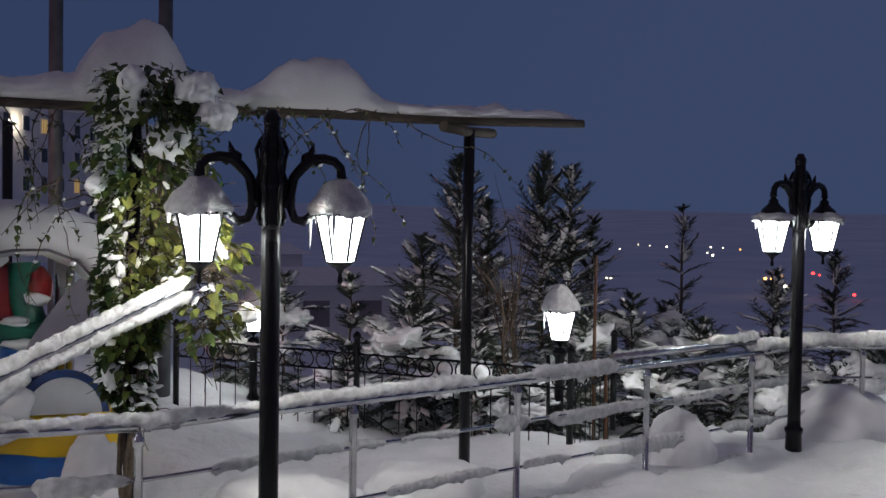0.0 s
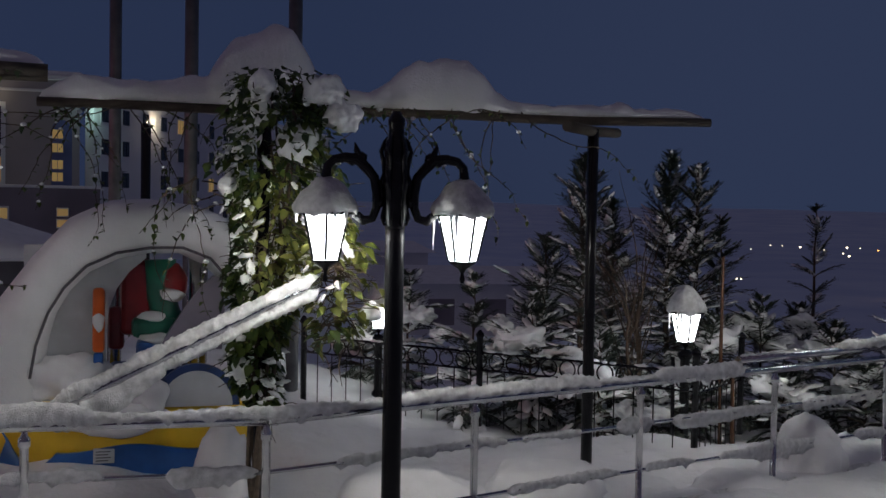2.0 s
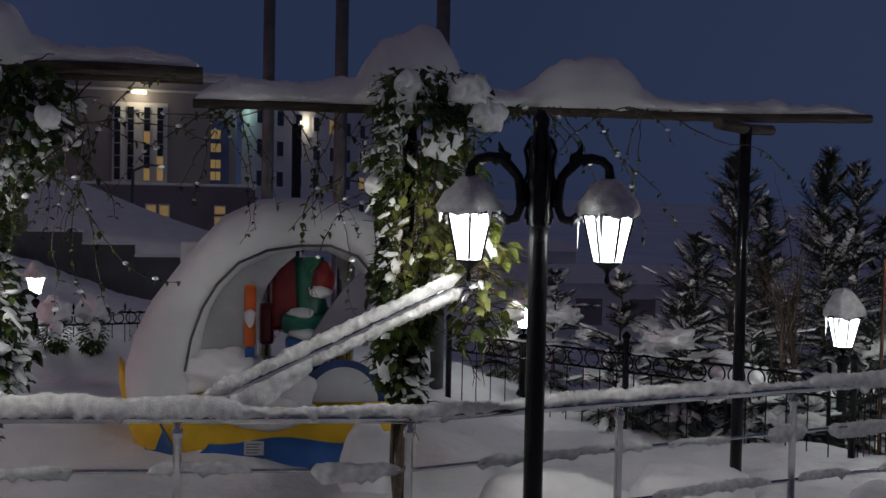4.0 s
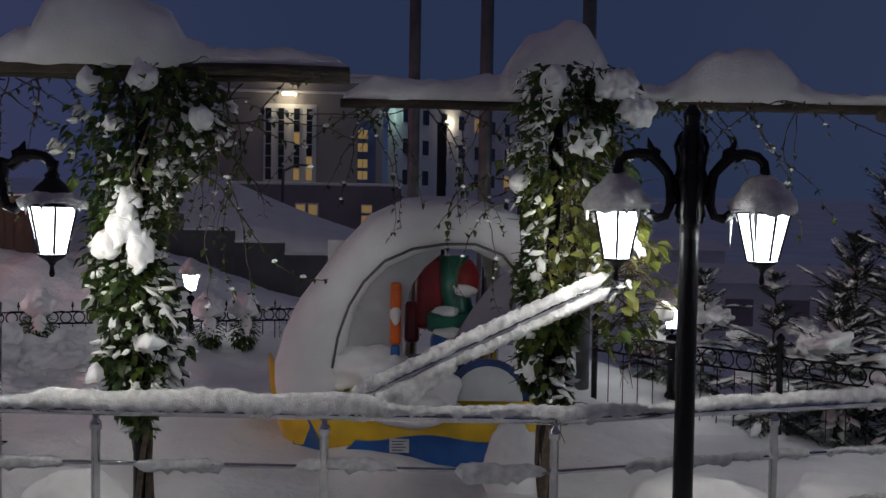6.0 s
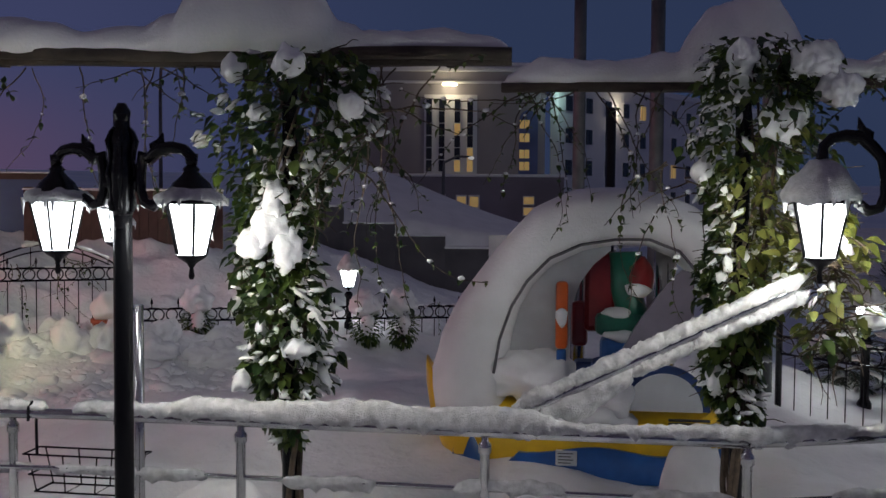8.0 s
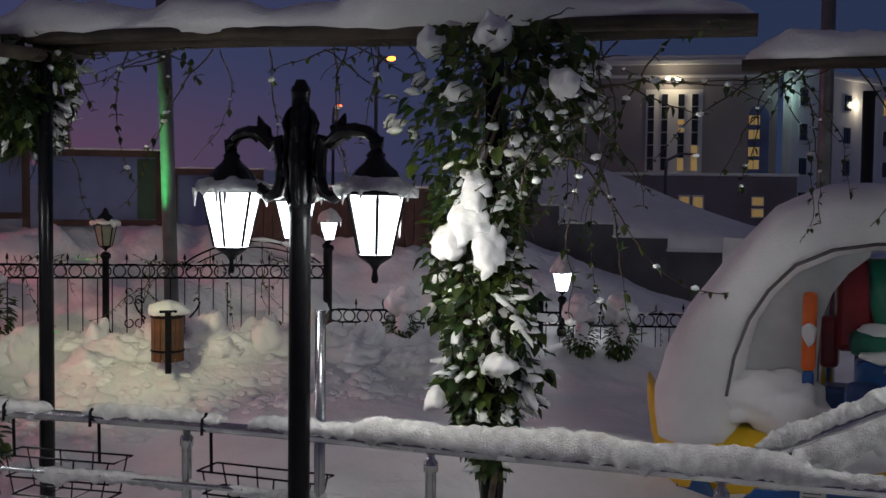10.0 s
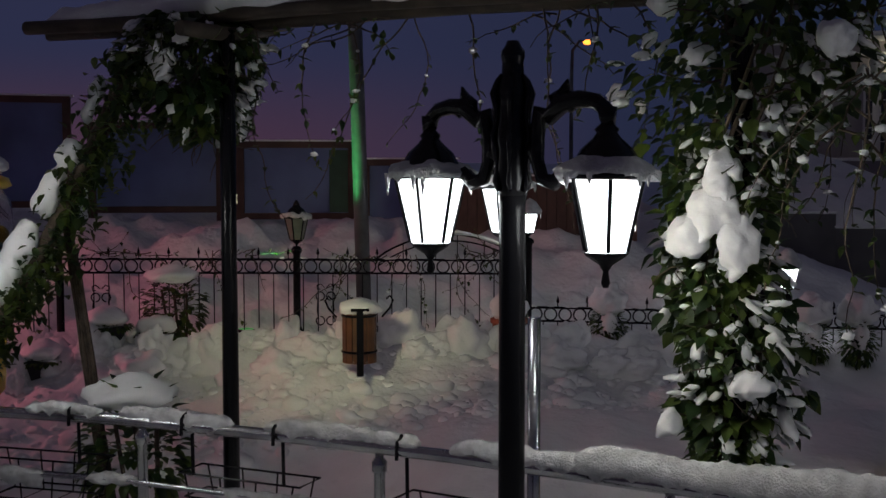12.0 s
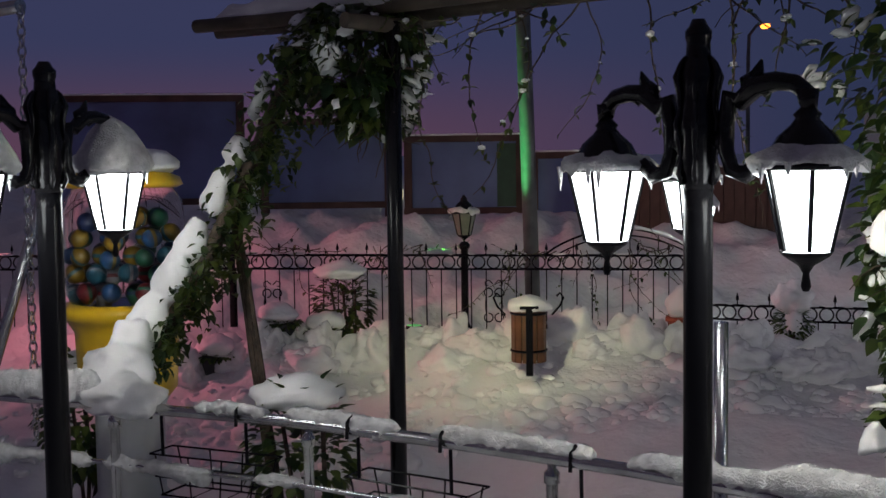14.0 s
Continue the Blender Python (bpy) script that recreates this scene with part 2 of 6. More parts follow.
def blob(bm, c, size, seed=0.0, rough=0.25, sub=2, flat=0.0, freq=1.6):
    """A rounded lump of snow with an uneven surface."""
    r = bmesh.ops.create_icosphere(bm, subdivisions=sub, radius=1)
    c = Vector(c)
    for v in r["verts"]:
        d = v.co.normalized()
        k = 1 + rough * noise.noise(d * freq + Vector((seed, seed * 1.7, seed * 0.3)))
        k += rough * 0.4 * noise.noise(d * freq * 2.7 + Vector((seed * 2.1, seed, 3)))
        z = d.z * k
        if z < 0:
            z *= 1 - flat
        v.co = c + Vector((d.x * k * size[0], d.y * k * size[1], z * size[2]))
    for f in bm.faces:
        f.smooth = True
    return bm


def arc(c, r, a0, a1, n, plane="xz", stretch=1.0):
    out = []
    for i in range(n + 1):
        a = radians(a0 + (a1 - a0) * i / n)
        u, v = r * math.cos(a), r * math.sin(a) * stretch
        out.append((c[0] + u, c[1], c[2] + v) if plane == "xz" else (c[0] + u, c[1] + v, c[2]))
    return out


def ss(a, b, x):
    t = max(0.0, min(1.0, (x - a) / (b - a)))
    return t * t * (3 - 2 * t)


def lerp(a, b, t):
    return a + (b - a) * t


# ---- ground ----
def height(x, y):
    s = -0.676 * x + 0.737 * y
    u = 0.737 * x + 0.676 * y
    z = 0.0
    left = 1 - ss(-3.5, 1.5, x)
    z += 0.42 * left * ss(7.2, 10.0, y) * (1 - 0.8 * math.exp(-((x + 1.8) / 1.7) ** 2 - ((y - 8.9) / 1.2) ** 2))
    z += 0.15 * ss(7.5, 9.0, y) * (1 - left)
    # the cleared path and the bank of shovelled snow before the fence
    along = 1 - ss(4.0, 9.0, u)
    bank = ss(11.9, 13.6, s) * along * ss(-14, -9, u)
    lump = noise.noise(Vector((x * 1.3, y * 1.3, 2.0))) + 0.6 * noise.noise(Vector((x * 3.1, y * 3.1, 7.0)))
    z += bank * (0.26 + 0.16 * lump + 0.10 * noise.noise(Vector((x * 5.5, y * 5.5, 3.0))))
    z -= 0.20 * ss(9.8, 10.6, s) * (1 - ss(11.3, 12.0, s)) * (1 - ss(-1.0, 3.0, u))
    z += 0.10 * ss(14.6, 16.5, s) * along
    z += 0.95 * ss(14.6, 18.6, s) * (1 - ss(5.2, 10.0, u))
    z += 0.5 * ss(19.0, 25.0, s) * (1 - ss(-1.0, 12.0, u))
    # the slope falls away to the valley on the other side
    r = math.hypot(x, y)
    right = ss(-1.0 - 3.5 * ss(14, 20, y), 3.0 - 4.0 * ss(14, 20, y), x - 0.12 * (y - 14))
    z -= 0.55 * ss(10.8, 13.0, y) * right
    z -= 1.6 * ss(16, 30, y) * right
    z -= 9.0 * ss(26, 160, r) * ss(-0.22, 0.05, x / max(r, 1))
    z -= 3.0 * ss(40, 160, r)
    z += 26.0 * ss(500, 1500, r) * (0.8 + 0.5 * noise.noise(Vector((x * 0.0018, y * 0.0018, 4))))
    soft = 0.05 * noise.noise(Vector((x * 0.9, y * 0.9, 1.0))) + 0.02 * noise.noise(Vector((x * 3.5, y * 3.5, 5.0)))
    return z + soft * (1 + 2 * ss(7, 9, y))


def build_ground():
    def steps(fine0, fine1, d, reach):
        out = list(np.arange(fine0, fine1 + d, d))
        g = d
        a, b = out[0], out[-1]
        lo, hi = [], []
        while a > -reach:
            g *= 1.22
            a -= g
            lo.append(a)
        g = d
        while b < reach:
            g *= 1.22
            b += g
            hi.append(b)
        return lo[::-1] + out + hi

    xs, ys = steps(-16.0, 11.0, 0.11, 2500), steps(4.5, 20.0, 0.11, 2500)
    verts = [(x, y, height(x, y)) for y in ys for x in xs]
    nx = len(xs)
    faces = [(j * nx + i, j * nx + i + 1, (j + 1) * nx + i + 1, (j + 1) * nx + i) for j in range(len(ys) - 1) for i in range(nx - 1)]
    me = bpy.data.meshes.new("ground")
    me.from_pydata(verts, [], faces)
    me.polygons.foreach_set("use_smooth", [True] * len(faces))
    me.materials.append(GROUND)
    return tagged(new("ground", me), "snow-covered ground with a trodden path and banks", "ground", kind="structure")


build_ground()


# ---- lamps ----
def lantern(parent, at, size=1.0, lit=True, snow=1.0, icicles=True, seed=0):
    """A six-sided lantern; at is the middle of the glass's foot."""
    x, y, z = at
    k = size
    spin = math.pi / 6 + seed * 0.35
    body = part("lantern", turned(bmesh.new(), [(0.012 * k, z - 0.16 * k), (0.02 * k, z - 0.14 * k), (0.012 * k, z - 0.09 * k), (0.03 * k, z - 0.06 * k), (0.085 * k, z - 0.025 * k), (0.105 * k, z - 0.004 * k)], 12, (x, y, 0)), IRON, parent)
    r0, r1, h = 0.098 * k, 0.17 * k, 0.32 * k
    for i in range(6):
        a0, a1 = spin + i * math.pi / 3, spin + (i + 1) * math.pi / 3
        bm = bmesh.new()
        c = [Vector((x + r * math.cos(a), y + r * math.sin(a), zz)) for r, a, zz in ((r0, a0, z), (r0, a1, z), (r1, a1, z + h), (r1, a0, z + h))]
        inn = Vector((x, y, 0))
        back = [v + (inn - Vector((v.x, v.y, 0))) * 0.05 for v in c]
        f = [bm.verts.new(v) for v in c]
        b = [bm.verts.new(v) for v in back]
        bm.faces.new(f)
        bm.faces.new(b[::-1])
        for j in range(4):
            bm.faces.new((f[j], b[j], b[(j + 1) % 4], f[(j + 1) % 4]))
        pane = part("pane", bm, LAMPGLASS if lit else LAMPGLASS_OFF, body)
        pane.visible_shadow = False
        bar = tube(bmesh.new(), [(x + 1.02 * r0 * math.cos(a0), y + 1.02 * r0 * math.sin(a0), z), (x + 1.02 * r1 * math.cos(a0), y + 1.02 * r1 * math.sin(a0), z + h)], 0.010 * k, 5)
        part("frame_bar", bar, IRON, body)
    bm = turned(bmesh.new(), [(0.20 * k, z + h - 0.008 * k), (0.205 * k, z + h + 0.012 * k), (0.15 * k, z + h + 0.055 * k), (0.115 * k, z + h + 0.12 * k), (0.065 * k, z + h + 0.165 * k), (0.045 * k, z + h + 0.19 * k), (0.055 * k, z + h + 0.205 * k), (0.03 * k, z + h + 0.23 * k), (0.015 * k, z + h + 0.26 * k)], 12, (x, y, 0))
    part("lantern_roof", bm, IRON, body)
    if snow > 0:
        bm = bmesh.new()
        rows = [(0.215, 0.010), (0.225, 0.03), (0.21, 0.06 + 0.02 * snow), (0.175, 0.10 + 0.03 * snow), (0.13, 0.14 + 0.05 * snow), (0.075, 0.165 + 0.07 * snow), (0.02, 0.175 + 0.085 * snow)]
        if snow < 0.6:
            rows = [(0.215, 0.012), (0.222, 0.03), (0.20, 0.05), (0.15, 0.075), (0.13, 0.085)]
        turned(bm, [(r * k, z + h + zz * k) for r, zz in rows], 28, (x, y, 0))
        for v in bm.verts:
            d = Vector((v.co.x - x, v.co.y - y, 0))
            n1 = noise.noise(v.co * 9 / k + Vector((seed * 3.1, 0, 0)))
            v.co += d * 0.16 * n1 + Vector((0, 0, 0.03 * k * noise.noise(v.co * 14 / k)))
            if v.co.z < z + h + 0.02 * k:
                v.co.z -= 0.035 * k * max(0, noise.noise(v.co * 22 / k + Vector((seed, 2, 0)))) * 2
        part("snow_cap", bm, FROST, body, "crusted snow cap")
    if icicles:
        rnd = random.Random(seed + 11)
        for j in range(6):
            a = rnd.uniform(0, 6.28)
            ln = rnd.choice([0.03, 0.04, 0.06, 0.09, 0.24 if seed % 2 else 0.07]) * k
            p = (x + 0.212 * k * math.cos(a), y + 0.212 * k * math.sin(a))
            part("icicle", tube(bmesh.new(), [(*p, z + h + 0.02 * k), (*p, z + h - 0.4 * ln), (*p, z + h - ln)], [0.016 * k, 0.010 * k, 0.002 * k], 6), FROST, body, "clear icicle")
    return body


LIGHTS = []


def world_point(ob, p):
    return ob.matrix_basis @ Vector(p)


def double_lamp(place, turn, top=3.02, snow=(1.0, 1.0), label="", slim=1.0, size=0.9, power=1.0):
    """A cast-iron lamp post with two hanging lanterns on scrolled arms."""
    ob = empty("lamp_post", place, turn, label, "lamp post", "double lamp posts")
    part("pole", turned(bmesh.new(), [(r * slim, z) for r, z in ((0.10, 0.0), (0.105, 0.03), (0.085, 0.06), (0.075, 0.30), (0.088, 0.33), (0.088, 0.36), (0.066, 0.38), (0.062, 0.45), (0.061, 2.2), (0.061, 2.3))], 20), IRON, ob)
    def up(z):
        return 2.28 + (z - 2.28) * (top - 2.28) / 0.74

    prof = [(r * 0.88 * slim, up(z)) for r, z in ((0.075, 2.28), (0.07, 2.32), (0.085, 2.36), (0.088, 2.5), (0.10, 2.56), (0.085, 2.62), (0.082, 2.72), (0.092, 2.78), (0.075, 2.83), (0.06, 2.85), (0.055, 2.92), (0.062, 2.94), (0.062, 2.97), (0.045, 2.99), (0.03, 3.02))]
    part("collar", turned(bmesh.new(), prof, 20), IRON, ob)
    # cast acanthus ribs that stand out round the collar
    for k in range(6):
        a = k * math.pi / 3
        rib = [(0.074, 2.30), (0.090, 2.35), (0.080, 2.42), (0.094, 2.50), (0.106, 2.57), (0.086, 2.63), (0.088, 2.70), (0.104, 2.77), (0.082, 2.83), (0.060, 2.86)]
        pts = [(r * 0.92 * slim * math.cos(a), r * 0.92 * slim * math.sin(a), up(z)) for r, z in rib]
        part("rib", tube(bmesh.new(), pts, [0.008, 0.014, 0.009, 0.014, 0.011, 0.008, 0.013, 0.014, 0.009, 0.005], 7), IRON, ob)
    for n, s in enumerate((-1, 1)):
        pts = [(s * 0.24, 0, 2.36), (s * 0.20, 0, 2.33), (s * 0.145, 0, 2.345), (s * 0.12, 0, 2.41), (s * 0.118, 0, 2.5), (s * 0.135, 0, 2.6), (s * 0.175, 0, 2.68), (s * 0.24, 0, 2.745), (s * 0.32, 0, 2.755), (s * 0.39, 0, 2.74), (s * 0.43, 0, 2.70), (s * 0.437, 0, 2.64), (s * 0.435, 0, 2.60)]
        pts = [(x, y, up(z - 0.03) if z > 2.62 else z) for x, y, z in pts]
        bm = tube(bmesh.new(), pts, [0.030, 0.032, 0.028, 0.028, 0.031, 0.032, 0.034, 0.038, 0.033, 0.030, 0.029, 0.032, 0.038], 10)
        for c, r in (((s * 0.245, 0, 2.365), 0.032), ((s * 0.25, 0, 2.80), 0.02), ((s * 0.215, 0, 2.755), 0.04), ((s * 0.275, 0, 2.735), 0.036), ((s * 0.10, 0, 2.45), 0.045)):
            blob(bm, (c[0], c[1], up(c[2] - 0.03) if c[2] > 2.62 else c[2]), (r, r * 0.7, r), rough=0.1, sub=1)
        tube(bm, [(s * 0.22, 0, up(2.70)), (s * 0.25, 0, up(2.78)), (s * 0.262, 0, up(2.82))], [0.035, 0.018, 0.004], 6)
        part("scroll_arm", bm, IRON, ob)
        lantern(ob, (s * 0.435, 0, 2.085), size, True, snow[n], True, seed=n + int(abs(place[0]) * 3))
        LIGHTS.append((world_point(ob, (s * 0.435, 0, 2.085 + 0.262 * size)), LANTERN_W * power, (1.0, 0.98, 0.91)))
    return ob


double_lamp((0.29, 7.09, 0), 3.0, snow=(1.0, 1.0), label="black cast-iron lamp post with two snow-capped lit lanterns")
double_lamp((5.46, 10.07, 0), 29.0, snow=(0.5, 0.5), label="black cast-iron lamp post beside the corner of the railing")
third = double_lamp((-3.665, 5.92, 0), -4.0, top=2.87, snow=(0.3, 0.3), slim=0.84, size=0.83, power=0.66, label="black cast-iron lamp post with lit lanterns, thin snow")
part("rear_arm", tube(bmesh.new(), [(-0.05, 0.05, 2.5), (-0.15, 0.15, 2.66), (-0.27, 0.29, 2.66), (-0.33, 0.35, 2.5)], 0.022, 8), IRON, third)
lantern(third, (-0.33, 0.35, 2.12), 0.58, True, 0.3, False, seed=4)
LIGHTS.append((world_point(third, (-0.33, 0.35, 2.22)), LANTERN_W * 0.45, (1.0, 0.9, 0.62)))
double_lamp((-6.61, 4.85, 0), 110.0, top=2.90, snow=(1.7, 1.7), power=0.5, label="black cast-iron lamp post with thick snow on its lanterns")


def garden_lamp(place, glass_z, size, lit, snow, label, pole_r=0.035):
    ob = empty("garden_lamp", place, 0, label, "lamp", "small garden lamps")
    base = 0.0
    foot = glass_z - place[2]
    part("pole", turned(bmesh.new(), [(pole_r * 1.6, base - 0.1), (pole_r * 1.6, base + 0.05), (pole_r, base + 0.1), (pole_r, foot - 0.22 * size), (pole_r * 1.5, foot - 0.18 * size), (pole_r * 1.5, foot - 0.14 * size), (pole_r * 0.8, foot - 0.1 * size)], 12), IRON, ob)
    lantern(ob, (0, 0, foot), size, lit, snow, lit and snow > 0.8, seed=int(abs(place[0]) * 7) + 1)
    if lit:
        LIGHTS.append((Vector((place[0], place[1], glass_z + 0.25 * size)), LANTERN_W * size * size * 0.7, (0.95, 0.96, 0.95)))
    return ob


garden_lamp((3.80, 12.43, height(3.8, 12.43)), 0.97, 1.0, True, 1.7, "short black garden lamp with a tall snow cap", 0.055)
garden_lamp((0.37, 14.0, height(0.37, 14.0)), 0.92, 0.85, True, 1.7, "short black garden lamp with a tall snow cap", 0.05)
garden_lamp((-5.75, 13.85, height(-5.75, 13.85)), 1.20, 0.66, True, 1.6, "short black fence lamp with a snow cap", 0.035)
garden_lamp((-7.95, 12.25, height(-7.95, 12.25)), 1.78, 0.62, True, 0.9, "short black fence lamp, lit", 0.04)
garden_lamp((-9.90, 10.74, height(-9.9, 10.74)), 1.70, 0.72, False, 0.3, "short black fence lamp, unlit", 0.04)
for spot, watts, colour in LIGHTS:
    point_lamp("lantern_bulb", spot, watts, colour, 0.05)


# ---- railing ----
BEND = Vector((-0.483, 6.878, 0))
RIGHT = Vector((math.cos(radians(30)), math.sin(radians(30)), 0))
LEFT = Vector((-math.cos(radians(9)), -math.sin(radians(9)), 0))


def rail_at(k):
    if k > 4.6:
        return BEND + RIGHT * 1.58 * 4.6 + Vector((1.0, -0.10, 0)) * 1.5 * (k - 4.6)
    if k >= 0:
        return BEND + RIGHT * 1.58 * k
    if k >= -3:
        return BEND + LEFT * 1.40 * -k
    # past the third post the railing swings slowly towards the terrace
    third = BEND + LEFT * 4.20
    if k >= -4:
        return lerp(third, Vector((-5.96, 5.87, 0)), -3 - k)
    return Vector((-5.96, 5.87, 0)) + Vector((-1.12, -0.49, 0)) * (-4 - k)


def snow_on_bar(k0, k1, z, r, thick, hang, seed, name, parent, sides=14, step=0.016, wide=1.0):
    """Crusted snow round a bar: thick on top, drooping in places."""
    bm = bmesh.new()
    rings = []
    n = max(6, int(abs(k1 - k0) * 1.5 / step))
    for i in range(n + 1):
        t = i / n
        k = lerp(k0, k1, t)
        p = rail_at(k)
        d = (rail_at(k + 0.05) - rail_at(k - 0.05)).normalized()
        side = d.cross(Vector((0, 0, 1)))
        end = min(1.0, min(t, 1 - t) * n * step / 0.12)
        end = max(0.0, end) ** 0.35
        a = noise.noise(Vector((k * 2.3, seed, 0.0)))
        b = noise.noise(Vector((k * 1.5, seed, 9.0)))
        top = thick * (0.75 + 0.5 * a) * end
        low = r * 0.5 + max(0.0, hang * (b + 0.15)) * end
        ring = []
        for j in range(sides):
            ang = 2 * math.pi * j / sides
            c, s = math.cos(ang), math.sin(ang)
            w = (r + thick * 0.16 * wide * end)
            q = Vector((0, 0, z)) + p + side * c * w
            q.z += s * (r * 0.4 + top) if s > 0 else s * low
            q += side * (0.016 * noise.noise(Vector((k * 14, seed, ang * 2)))) + Vector((0, 0, 0.016 * noise.noise(Vector((k * 17, ang, seed)))))
            fuzz = noise.noise(Vector((k * 46, ang * 2.5, seed + 3)))
            q += side * c * 0.014 * fuzz + Vector((0, 0, s * 0.014 * fuzz))
            if s < -0.3:
                q.z -= (0.028 + hang * 0.25) * end * max(0.0, noise.noise(Vector((k * 23, seed, 4.0))))
            ring.append(bm.verts.new(q))
        rings.append(ring)
    for a, b in zip(rings, rings[1:]):
        for j in range(sides):
            bm.faces.new((a[j], a[(j + 1) % sides], b[(j + 1) % sides], b[j])).smooth = True
    bm.faces.new(rings[0][::-1])
    bm.faces.new(rings[-1])
    bmesh.ops.recalc_face_normals(bm, faces=bm.faces)
    return part(name, bm, FROST, parent)


def build_railing():
    ob = empty("railing", (0, 0, 0), 0, "stainless steel railing with crusted snow on every bar", "railing", kind="structure")
    ks = list(range(-8, 7))
    for k in ks:
        p = rail_at(k)
        part("post", turned(bmesh.new(), [(0.055, -0.02), (0.055, 0.02), (0.027, 0.03), (0.027, 0.98), (0.036, 0.985), (0.036, 1.03), (0.02, 1.05), (0.02, 1.08)], 14, (p.x, p.y, 0)), STEEL, ob)
    for a, b in ((-8.2, 0.0), (0.0, 4.6), (4.6, 6.4)):
        pts = [rail_at(lerp(a, b, i / 12.0)) + Vector((0, 0, 1.10)) for i in range(13)]
        part("handrail", tube(bmesh.new(), pts, 0.030, 14), STEEL, ob)
        for z in (0.78, 0.42, 0.10):
            pts = [rail_at(lerp(a, b, i / 12.0)) + Vector((0, 0, z)) for i in range(13)]
            part("bar", tube(bmesh.new(), pts, 0.014, 8), STEEL, ob)
    # the upper spare tube lying along the handrail near the corner
    pts = [rail_at(k) + Vector((0, 0, 1.207)) for k in (2.70, 3.2, 3.7, 4.02)]
    part("upper_tube", tube(bmesh.new(), pts, 0.033, 14), STEEL, ob)
    rows = [(-8.2, -5.9, 0.09, 0.02), (-5.95, -5.05, 0.15, 0.03), (-4.55, -4.2, 0.045, 0.05), (-4.1, -3.6, 0.04, 0.10), (-3.45, -2.85, 0.04, 0.05), (-2.72, -2.15, 0.05, 0.10), (-2.12, -1.95, 0.03, 0.0), (-2.3, -0.72, 0.12, 0.06), (-0.9, 0.40, 0.05, 0.09), (0.38, 0.64, 0.03, 0.0), (0.60, 1.5, 0.075, 0.05), (1.42, 1.72, 0.07, 0.13), (1.70, 2.14, 0.025, 0.0), (2.10, 2.74, 0.085, 0.17), (4.0, 4.4, 0.10, 0.03), (4.3, 6.4, 0.14, 0.05)]
    for i, (a, b, thick, hang) in enumerate(rows):
        snow_on_bar(a, b, 1.133, 0.030, thick, hang, i * 1.3, "rail_snow", ob)
    snow_on_bar(2.72, 3.25, 1.232, 0.014, 0.02, 0.0, 3.3, "rail_snow", ob)
    snow_on_bar(3.55, 4.05, 1.232, 0.026, 0.09, 0.0, 5.1, "rail_snow", ob)
    snow_on_bar(3.3, 3.9, 1.09, 0.012, 0.01, 0.05, 6.1, "rail_snow", ob)
    rnd = random.Random(5)
    for z in (0.78, 0.42, 0.10):
        k = -8.0
        while k < 6.2:
            ln = rnd.uniform(0.25, 0.95)
            snow_on_bar(k, k + ln, z, 0.016, rnd.uniform(0.03, 0.07), rnd.uniform(0.06, 0.16), k + z * 7, "bar_snow", ob, 10, 0.035, 0.7)
            k += ln + rnd.uniform(0.03, 0.35)
    return ob


build_railing()


# ---- pergola ----
B1A, B1B = Vector((-2.47, 9.17, 3.22)), Vector((3.17, 9.93, 3.24))
B2A, B2B = Vector((-2.12, 8.10, 3.32)), Vector((-7.95, 6.55, 3.32))


def snow_ridge(a, b, width, heights, domes, seed, name, parent, n=160):
    """Deep snow lying along a beam; heights: rows of (share of the way, height); domes: (share, half width, height)."""
    a, b = Vector(a), Vector(b)
    d = (b - a).normalized()
    side = d.cross(Vector((0, 0, 1)))
    ts, hs = [r[0] for r in heights], [r[1] for r in heights]
    bm = bmesh.new()
    rings = []
    sides = 15
    for i in range(n + 1):
        t = i / n
        end = math.sqrt(min(1.0, min(t, 1 - t) * 22))
        h = float(np.interp(t, ts, hs)) + sum(top * max(0.0, 1 - abs((t - c) / (half * 1.14)) ** 2.6) ** 0.95 for c, half, top in domes)
        h *= (0.95 + 0.22 * noise.noise(Vector((t * 11, seed, 0))) + 0.10 * noise.noise(Vector((t * 31, seed, 2)))) * end
        w = width * (0.5 + 0.9 * min(1.0, h / 0.35)) * (0.9 + 0.25 * noise.noise(Vector((t * 7, seed, 5)))) * (0.4 + 0.6 * end)
        ring = []
        for j in range(sides):
            ang = math.pi * j / (sides - 1)
            q = lerp(a, b, t) + side * math.cos(ang) * w
            q.z += math.sin(ang) ** 0.6 * h - 0.018 * abs(math.cos(ang)) * (1 + 2 * max(0, noise.noise(Vector((t * 30, seed, ang)))))
            q += side * 0.03 * noise.noise(q * 5) + Vector((0, 0, math.sin(ang) * (0.03 * noise.noise(q * 4) + 0.022 * noise.noise(q * 11))))
            ring.append(bm.verts.new(q))
        rings.append(ring)
    for p, q in zip(rings, rings[1:]):
        for j in range(sides):
            bm.faces.new((p[j], p[(j + 1) % sides], q[(j + 1) % sides], q[j])).smooth = True
    bm.faces.new(rings[0][::-1])
    bm.faces.new(rings[-1])
    bmesh.ops.recalc_face_normals(bm, faces=bm.faces)
    return part(name, bm, SNOW, parent)


